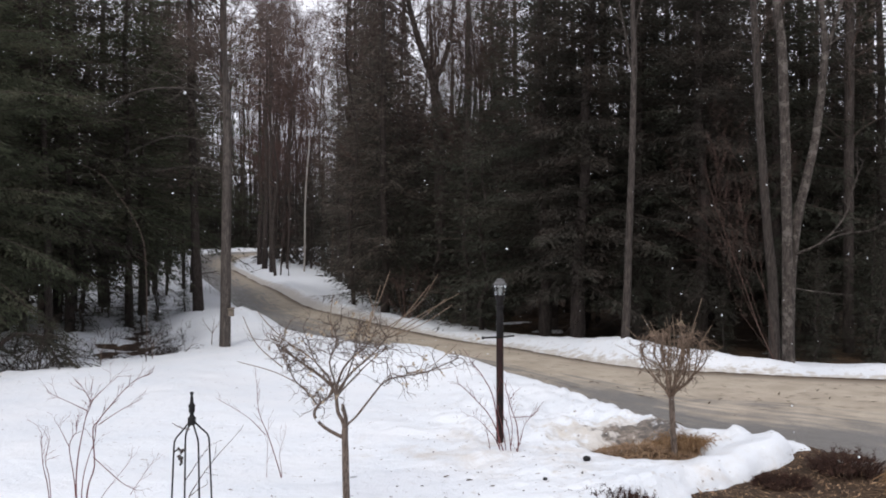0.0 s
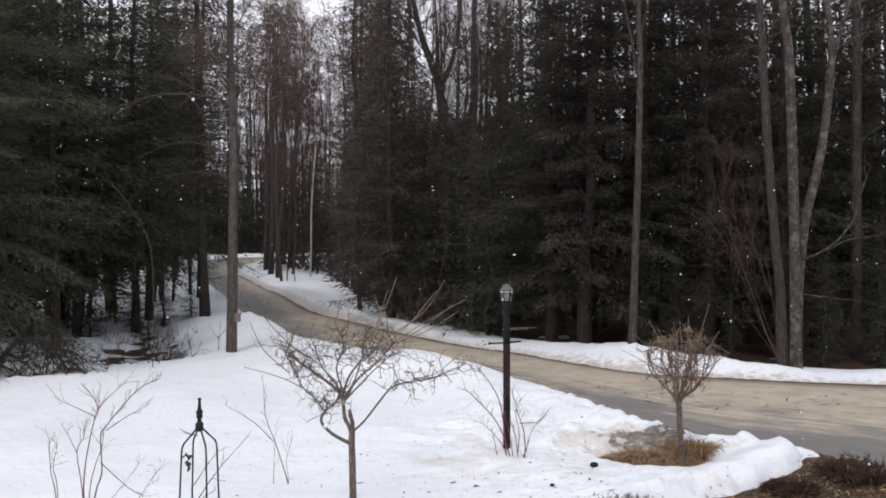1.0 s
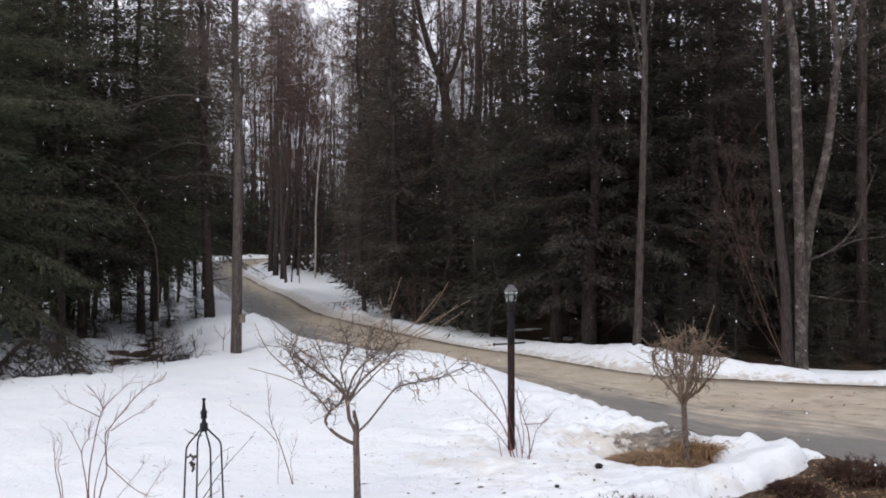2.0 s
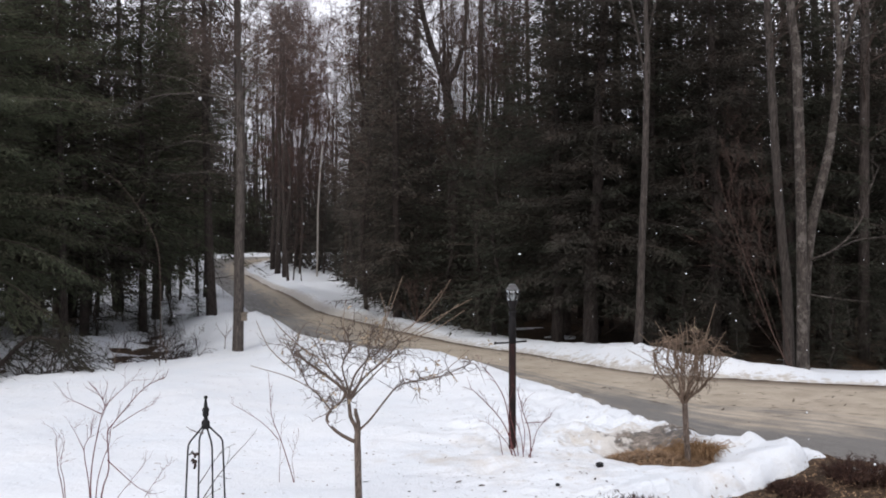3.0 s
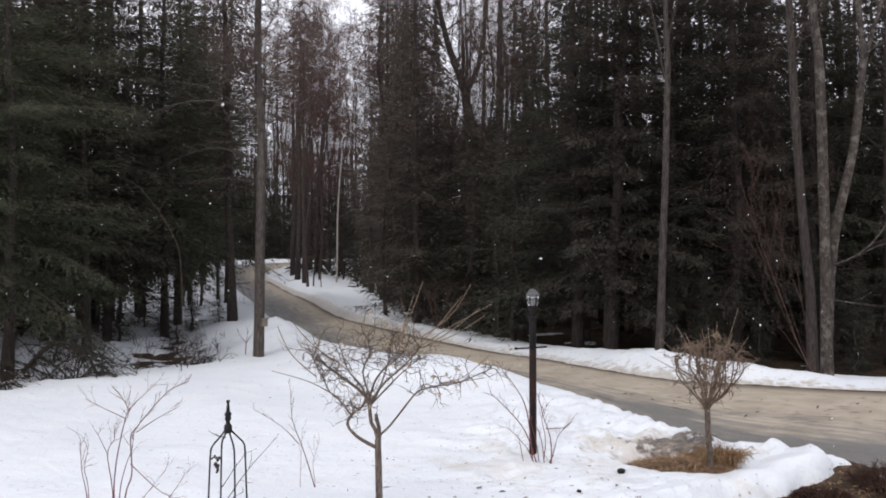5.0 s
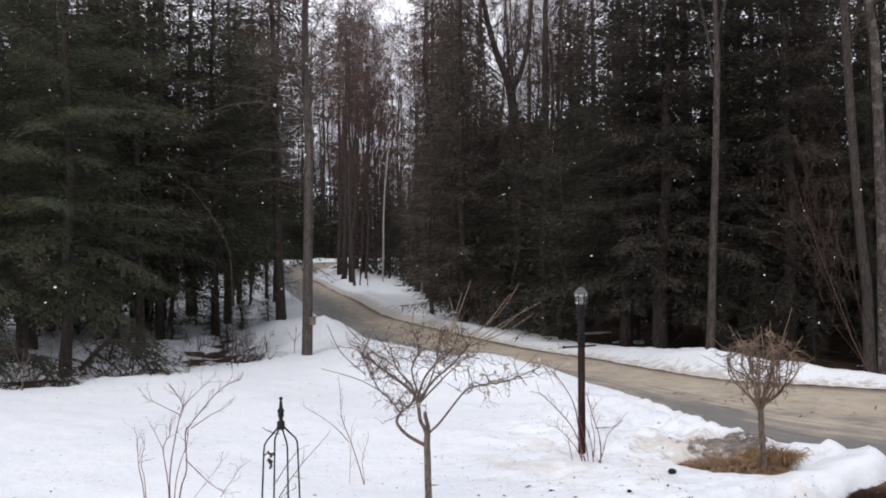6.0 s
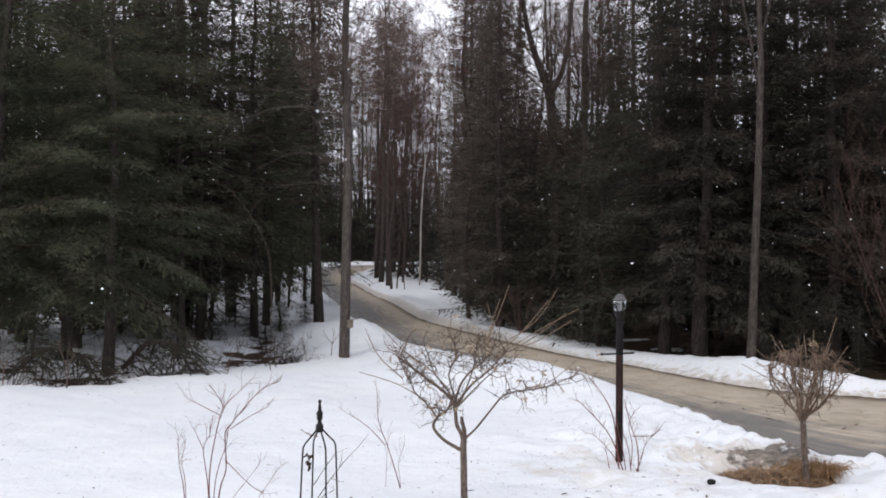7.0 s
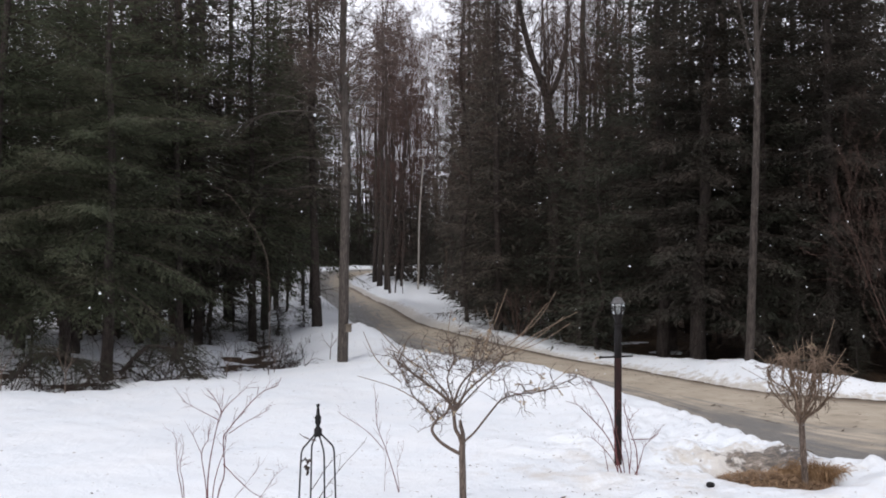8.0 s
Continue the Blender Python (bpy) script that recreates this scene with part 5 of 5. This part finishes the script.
stem_shrub(-2.45, 6.00, 51, [
    ([(-0.15, 0.00, 0.07), (-0.18, 0.00, 0.60), (-0.17, 0.00, 0.83), (-0.14, 0.00, 1.01), (-0.10, 0.00, 1.19), (-0.08, 0.00, 1.26), (-0.15, 0.00, 1.38)], 0.0075),
    ([(-0.15, 0.00, 0.07), (-0.10, 0.00, 0.61), (-0.05, 0.00, 0.79), (-0.06, 0.00, 1.05), (-0.02, 0.00, 1.12), (0.11, 0.00, 1.28), (0.23, 0.00, 1.40), (0.36, 0.00, 1.46)], 0.0075),
    ([(-0.16, 0.00, 0.11), (-0.19, 0.00, 0.65), (-0.23, 0.00, 0.93), (-0.18, 0.00, 1.04), (-0.18, 0.00, 1.10)], 0.0060),
    ([(-0.15, 0.00, 0.11), (-0.14, 0.00, 0.62), (-0.10, 0.00, 0.83), (-0.05, 0.00, 0.97), (-0.04, 0.00, 1.08)], 0.0060),
    ([(-0.10, 0.00, 1.19), (-0.23, 0.00, 1.25), (-0.38, 0.00, 1.32)], 0.0045),
    ([(-0.08, 0.00, 1.25), (0.00, 0.00, 1.33), (0.11, 0.00, 1.43)], 0.0045),
    ([(-0.02, 0.00, 1.09), (0.13, 0.00, 1.19), (0.28, 0.00, 1.27)], 0.0050),
    ([(-0.23, 0.00, 0.93), (-0.28, 0.00, 1.03), (-0.31, 0.00, 1.09)], 0.0040),
    ([(-0.06, 0.00, 0.86), (0.14, 0.00, 0.68), (0.25, 0.00, 0.62)], 0.0050),
    ([(0.21, 0.00, 0.59), (0.24, 0.00, 0.64), (0.38, 0.00, 0.84)], 0.0040),
    ([(-0.01, 0.00, 0.53), (0.03, 0.00, 0.61), (0.20, 0.00, 0.82)], 0.0040),
], "bare red-stemmed shrub standing in deep snow")
stem_shrub(-2.72, 6.00, 52, [
    ([(-0.07, 0.00, 0.10), (-0.11, 0.00, 0.61), (-0.15, 0.00, 0.81), (-0.16, 0.00, 1.03)], 0.0060),
    ([(-0.07, 0.00, 0.10), (-0.10, 0.00, 0.67), (-0.13, 0.00, 0.82), (-0.10, 0.00, 0.99)], 0.0050),
], "thin bare shrub of a few stems in snow")
stem_shrub(-1.55, 8.45, 53, [
    ([(-0.08, 0.00, -0.04), (-0.09, 0.00, 0.07), (-0.21, 0.00, 0.45), (-0.31, 0.00, 0.71), (-0.33, 0.00, 1.00)], 0.0085),
    ([(-0.24, 0.00, 0.47), (-0.42, 0.00, 0.65), (-0.70, 0.00, 0.82)], 0.0060),
    ([(-0.22, 0.00, -0.03), (-0.23, 0.00, 0.08), (-0.21, 0.00, 0.63)], 0.0050),
    ([(-0.08, 0.00, -0.02), (-0.08, 0.00, 0.10), (-0.10, 0.00, 0.29), (-0.04, 0.00, 0.49)], 0.0050),
], "small bare shrub leaning in the snow")
stem_shrub(0.85, 9.45, 54, [
    ([(-0.13, 0.00, -0.06), (-0.15, 0.00, 0.01), (-0.29, 0.00, 0.41), (-0.48, 0.00, 0.65), (-0.68, 0.00, 0.84)], 0.0120),
    ([(-0.20, 0.00, -0.03), (-0.27, 0.00, 0.62), (-0.40, 0.00, 0.91), (-0.54, 0.00, 1.08)], 0.0105),
    ([(-0.07, 0.00, -0.06), (-0.08, 0.00, 0.04), (-0.11, 0.00, 0.31), (-0.17, 0.00, 0.48)], 0.0090),
    ([(-0.06, 0.00, -0.06), (-0.03, 0.00, 0.05), (0.02, 0.00, 0.17)], 0.0090),
    ([(-0.02, 0.00, -0.06), (0.00, 0.00, 0.17), (-0.02, 0.00, 0.38), (-0.09, 0.00, 0.58), (-0.15, 0.00, 0.83)], 0.0105),
    ([(-0.07, 0.00, 0.45), (0.12, 0.00, 0.46), (0.21, 0.00, 0.51)], 0.0075),
    ([(-0.29, 0.00, -0.07), (-0.34, 0.00, 0.22), (-0.37, 0.00, 0.36)], 0.0075),
    ([(-0.12, 0.05, -0.06), (-0.16, 0.08, 0.25), (-0.22, 0.1, 0.50), (-0.24, 0.1, 0.72)], 0.0080),
    ([(-0.05, 0.05, -0.06), (0.04, 0.08, 0.20), (0.08, 0.1, 0.34), (0.16, 0.1, 0.44)], 0.0075),
    ([(-0.10, 0.05, -0.06), (-0.06, 0.08, 0.30), (-0.10, 0.1, 0.55), (-0.04, 0.1, 0.70)], 0.0075),
    ([(-0.16, 0.02, -0.06), (-0.26, 0.05, 0.20), (-0.42, 0.08, 0.38), (-0.50, 0.08, 0.44)], 0.0075),
], "bare red-stemmed shrub round the foot of a lamp post")


def heath(x, y, wide, high, seed, label, tip=HEATH):
    rng = random.Random(seed)
    wood, tips = Geo(), Geo()
    for i in range(150):
        a, r = rng.uniform(0, 6.283), math.sqrt(rng.random())
        p = Vector((math.cos(a) * r * wide * 0.42, math.sin(a) * r * wide * 0.36, -0.03))
        d = Vector((math.cos(a) * r * 0.9, math.sin(a) * r * 0.9, 1)) + Vector((rng.gauss(0, 0.2), rng.gauss(0, 0.2), 0))
        pts, dirs, radii = limb(wood, p, d.normalized(), high * (1.15 - 0.5 * r * r) * rng.uniform(0.6, 1.1), 0.004, rng, 4, 0.3, 0, 0.4, 3)
        for q in range(44):
            k = rng.randrange(1, 5)
            e = (dirs[k] + Vector((rng.gauss(0, 0.8), rng.gauss(0, 0.8), rng.gauss(0.1, 0.5)))).normalized()
            tips.leaf(pts[k].lerp(pts[k - 1], rng.random()), e, e.orthogonal().normalized(), rng.uniform(0.02, 0.065), rng.uniform(0.0018, 0.0045))
    sh = thing("heath_bush", label, "shrub", "low heath bushes by the house", at=pose(x, y, land(x, y)))
    crown_part(sh, wood, HEATH, tips, tip)


heath(1.58, 7.56, 0.78, 0.20, 61, "low dark brown heath bush at the snow's edge")
heath(4.35, 9.02, 0.80, 0.26, 62, "low reddish brown heath bush on bare soil")
heath(3.55, 8.75, 0.6, 0.14, 63, "flattened dark heath bush beside melting snow")


def straw_bed():
    rng = random.Random(71)
    g = Geo()
    for i in range(3600):
        a, r = rng.uniform(0, 6.283), math.sqrt(rng.random())
        x, y = BED[0] + math.cos(a) * r * BED[2] * 0.97, BED[1] + math.sin(a) * r * BED[3] * 0.97
        z = -0.085 + 0.11 * (1 - r * r) * rng.random() + 0.02
        d = Vector((rng.gauss(0, 1), rng.gauss(0, 1), rng.gauss(0, 0.18))).normalized()
        g.leaf(Vector((x, y, z)), d, d.cross(Vector((0, 0, 1))).normalized(), rng.uniform(0.05, 0.17), rng.uniform(0.003, 0.007))
    tagged(part("straw_mulch", g, MULCH, None, smooth=False), "matted brown straw mulch in a melted hollow", "mulch", kind="stuff")


straw_bed()


def grass_tuft(x, y, wide, high, seed, label):
    rng = random.Random(seed)
    g = Geo()
    for i in range(340):
        a, r = rng.uniform(0, 6.283), rng.random()
        out = Vector((math.cos(a), math.sin(a), 0))
        p = out * (r * wide * 0.35)
        c = [p, p + out * (wide * 0.25 * r) + Vector((0, 0, high * 0.7)), p + out * (wide * 0.6 * r + 0.03) + Vector((rng.gauss(0, 0.02), 0, high * rng.uniform(0.6, 1.1))), p + out * (wide * 0.85 * r + 0.05) + Vector((0, 0, high * rng.uniform(0.15, 0.6)))]
        g.tube(c, [0.004, 0.0035, 0.003, 0.0015], 3, cap=False)
    t = thing("grass_tuft", label, "grass", at=pose(x, y, land(x, y)))
    part("tuft", g, STRAW, t)


grass_tuft(2.92, 10.0, 0.36, 0.22, 72, "dry tan tuft of ornamental grass beside the drive")
grass_tuft(2.7, 10.12, 0.28, 0.13, 73, "small flattened tuft of dry grass in mulch")
grass_tuft(4.75, 8.3, 0.35, 0.16, 74, "dry tan grass at the edge of bare soil")


def stone(x, y, wide, seed, label):
    rng = random.Random(seed)
    bm = bmesh.new()
    bmesh.ops.create_icosphere(bm, subdivisions=2, radius=0.5)
    for v in bm.verts:
        v.co = Vector((v.co.x * wide, v.co.y * wide * 0.8, v.co.z * wide * 0.6)) * rng.uniform(0.9, 1.1)
    g = Geo()
    g.v, g.f = [v.co.copy() for v in bm.verts], [tuple(v.index for v in f.verts) for f in bm.faces]
    bm.free()
    ob = part("stone", g, STONE, None, label, smooth=False)
    ob.matrix_basis = pose(x, y, land(x, y) + wide * 0.22, 0, 0, rng.uniform(0, 90))
    tagged(ob, category="stone")


stone(1.55, 9.0, 0.11, 81, "small dark stone lying on the snow")
stone(1.02, 8.35, 0.06, 82, "tiny dark stone lying on the snow")


def road_litter():
    rng = random.Random(91)
    g = Geo()
    for i in range(420):
        k = rng.randrange(8, 62)
        s = rng.uniform(0.3, 0.98)
        p = EDGE_L[k] * (1 - s) + EDGE_R[k] * s + np.array([rng.gauss(0, 0.4), rng.gauss(0, 0.4)])
        d = Vector((rng.gauss(0, 1), rng.gauss(0, 0.5), 0.02)).normalized()
        g.leaf(Vector((p[0], p[1], float(rise(p[1])) + 0.034)), d, d.cross(Vector((0, 0, 1))).normalized(), rng.uniform(0.05, 0.3), rng.uniform(0.008, 0.02))
    tagged(part("road_litter", g, LEAFBITS, None, smooth=False), "dark leaves and twigs scattered on the drive", "litter", kind="stuff")


road_litter()


def snow_litter():
    """Bits of bark and twigs dropped on the snow, thickest near the garden trees."""
    rng = random.Random(93)
    g = Geo()
    for i in range(330):
        x, y = (rng.gauss(0.3, 0.9), rng.gauss(7.6, 1.1)) if i < 230 else (rng.uniform(-5, 2), rng.uniform(5, 14))
        ax, ay = np.array([x]), np.array([y])
        if snow_sheet(ax, ay)[1][0] < 0.05:
            continue
        d = Vector((rng.gauss(0, 1), rng.gauss(0, 1), rng.gauss(0, 0.2))).normalized()
        size = rng.uniform(0.015, 0.05) * (2.2 if rng.random() < 0.1 else 1)
        g.leaf(Vector((x, y, land(x, y) + 0.006)), d, d.cross(Vector((rng.gauss(0, 0.4), rng.gauss(0, 0.4), 1))).normalized(), size, size * rng.uniform(0.1, 0.35))
    tagged(part("snow_litter", g, LEAFBITS, None, smooth=False), "bits of bark and twigs scattered on snow", "litter", kind="stuff")


snow_litter()


def bare_soil_litter():
    rng = random.Random(92)
    g = Geo()
    for i in range(3000):
        x, y = rng.uniform(2.4, 5.2), rng.uniform(7.4, 9.8)
        ax, ay = np.array([x]), np.array([y])
        if inside(BARE_RING, ax, ay)[0]:
            d = Vector((rng.gauss(0, 1), rng.gauss(0, 1), rng.gauss(0, 0.25))).normalized()
            g.leaf(Vector((x, y, float(bare_land(ax, ay)[0]) + rng.uniform(0.0, 0.03))), d, d.cross(Vector((rng.gauss(0, 0.3), rng.gauss(0, 0.3), 1))).normalized(), rng.uniform(0.02, 0.08), rng.uniform(0.003, 0.010))
    tagged(part("leaf_litter", g, MULCH, None, smooth=False), "dead leaves and wood chips on bare soil", "litter", kind="stuff")


bare_soil_litter()


def brush(x, y, wide, high, seed, label):
    rng = random.Random(seed)
    g = Geo()
    for i in range(32):
        p = Vector((rng.uniform(-1, 1) * wide * 0.5, rng.uniform(-1, 1) * wide * 0.3, -0.05))
        d = Vector((rng.gauss(0.3, 0.7), rng.gauss(0, 0.5), rng.uniform(0.2, 1.0))).normalized()
        spray(g, p, d, high * rng.uniform(0.6, 1.3), 0.012, rng, 2, 4, 0.2, -0.15, 0.7, 0.6, 0.003, 4)
    t = thing("brush_pile", label, "brush", at=pose(x, y, land(x, y)))
    part("tangle", g, BRUSHWOOD, t)


brush(-8.3, 16.3, 1.3, 0.95, 95, "dark tangle of dead branches under firs")
brush(-10.7, 14.6, 1.6, 0.8, 96, "dead brush at the edge of the snow field")
brush(-9.5, 15.0, 1.7, 0.8, 94, "dark fallen fir tops in the snow")
brush(-6.5, 19.6, 1.2, 0.45, 97, "low brown brush in a hollow by the bank")
brush(-7.3, 21.5, 1.6, 0.7, 98, "dark brush under the wood's edge")
brush(-8.8, 19.6, 2.0, 0.8, 93, "dark brush between fir trunks")
brush(-12.4, 14.2, 1.8, 0.8, 92, "tangled dead brush beside the lawn")
brush(-7.7, 23.6, 1.8, 0.55, 90, "brown brush in a bare hollow below the bank")
brush(-9.0, 24.6, 2.0, 0.6, 91, "dark dead boughs lying in a hollow")


def fallen_fir(x, y, wide, high, seed, label):
    """A fir top that lies on its side, its drooping boughs fanned over the snow."""
    rng = random.Random(seed)
    trunk, boughs, leaves = Geo(), Geo(), Geo()
    stem = rounded3([(-wide * 0.55, 0.3, 0.15), (-wide * 0.1, 0.1, high * 0.75), (wide * 0.3, 0.0, high * 0.6), (wide * 0.55, -0.1, 0.12)], 4)
    trunk.tube(stem, list(np.linspace(0.05, 0.012, len(stem))), 6)
    for i in range(105):
        q = stem[rng.randrange(1, len(stem))]
        a = rng.uniform(0, 6.283)
        d = Vector((math.cos(a) + 0.35, math.sin(a) * 0.7, rng.uniform(-0.2, 0.7))).normalized()
        pts, dirs, radii = limb(boughs, q, d, rng.uniform(0.4, 0.95) * high, 0.008, rng, 5, 0.2, -1.1, 0.3, 3)
        for n in range(46):
            k = rng.randrange(1, 6)
            e = (dirs[k] + Vector((rng.gauss(0, 0.6), rng.gauss(0, 0.6), rng.gauss(-0.25, 0.4)))).normalized()
            c = pts[k].lerp(pts[k - 1], rng.random())
            if c.z > 0.02:
                leaves.sprig(c, e, e.orthogonal().normalized(), rng.uniform(0.05, 0.13), rng.uniform(0.003, 0.0075))
    t = thing("fallen_fir", label, "fallen tree", at=pose(x, y, land(x, y)))
    part("trunk", trunk, DARKBARK, t)
    crown_part(t, boughs, BOUGHS, leaves, FIR)


fallen_fir(-8.2, 16.2, 1.6, 1.0, 101, "fallen dark fir top drooping over the snow")
fallen_fir(-9.9, 15.3, 1.9, 0.9, 102, "dark fir boughs lying at the lawn's edge")


def snowfall():
    """Sparse flakes in the air over the lawn and the drive."""
    rng = random.Random(111)
    g = Geo()
    for i in range(420):
        y = rng.uniform(3.0, 17.0)
        x, z = rng.uniform(-0.62, 0.58) * y, rng.uniform(0.3, 2.4 + 0.3 * y)
        r = rng.uniform(0.0028, 0.0065) * (1.5 if rng.random() < 0.12 else 1)
        c = Vector((x, y, max(z, land(x, y) + 0.1)))
        b = len(g.v)
        for d in ((1, 0, 0), (-1, 0, 0), (0, 1, 0), (0, -1, 0), (0, 0, 1), (0, 0, -1)):
            g.v.append(c + Vector(d) * (r * rng.uniform(0.6, 1.4)))
        g.f += [(b + i1, b + i2, b + i3) for i1, i2, i3 in ((0, 2, 4), (2, 1, 4), (1, 3, 4), (3, 0, 4), (2, 0, 5), (1, 2, 5), (3, 1, 5), (0, 3, 5))]
    tagged(part("snowflakes", g, SNOW, None, smooth=False), "sparse white snowflakes falling through the air", "snowfall", kind="stuff")


snowfall()
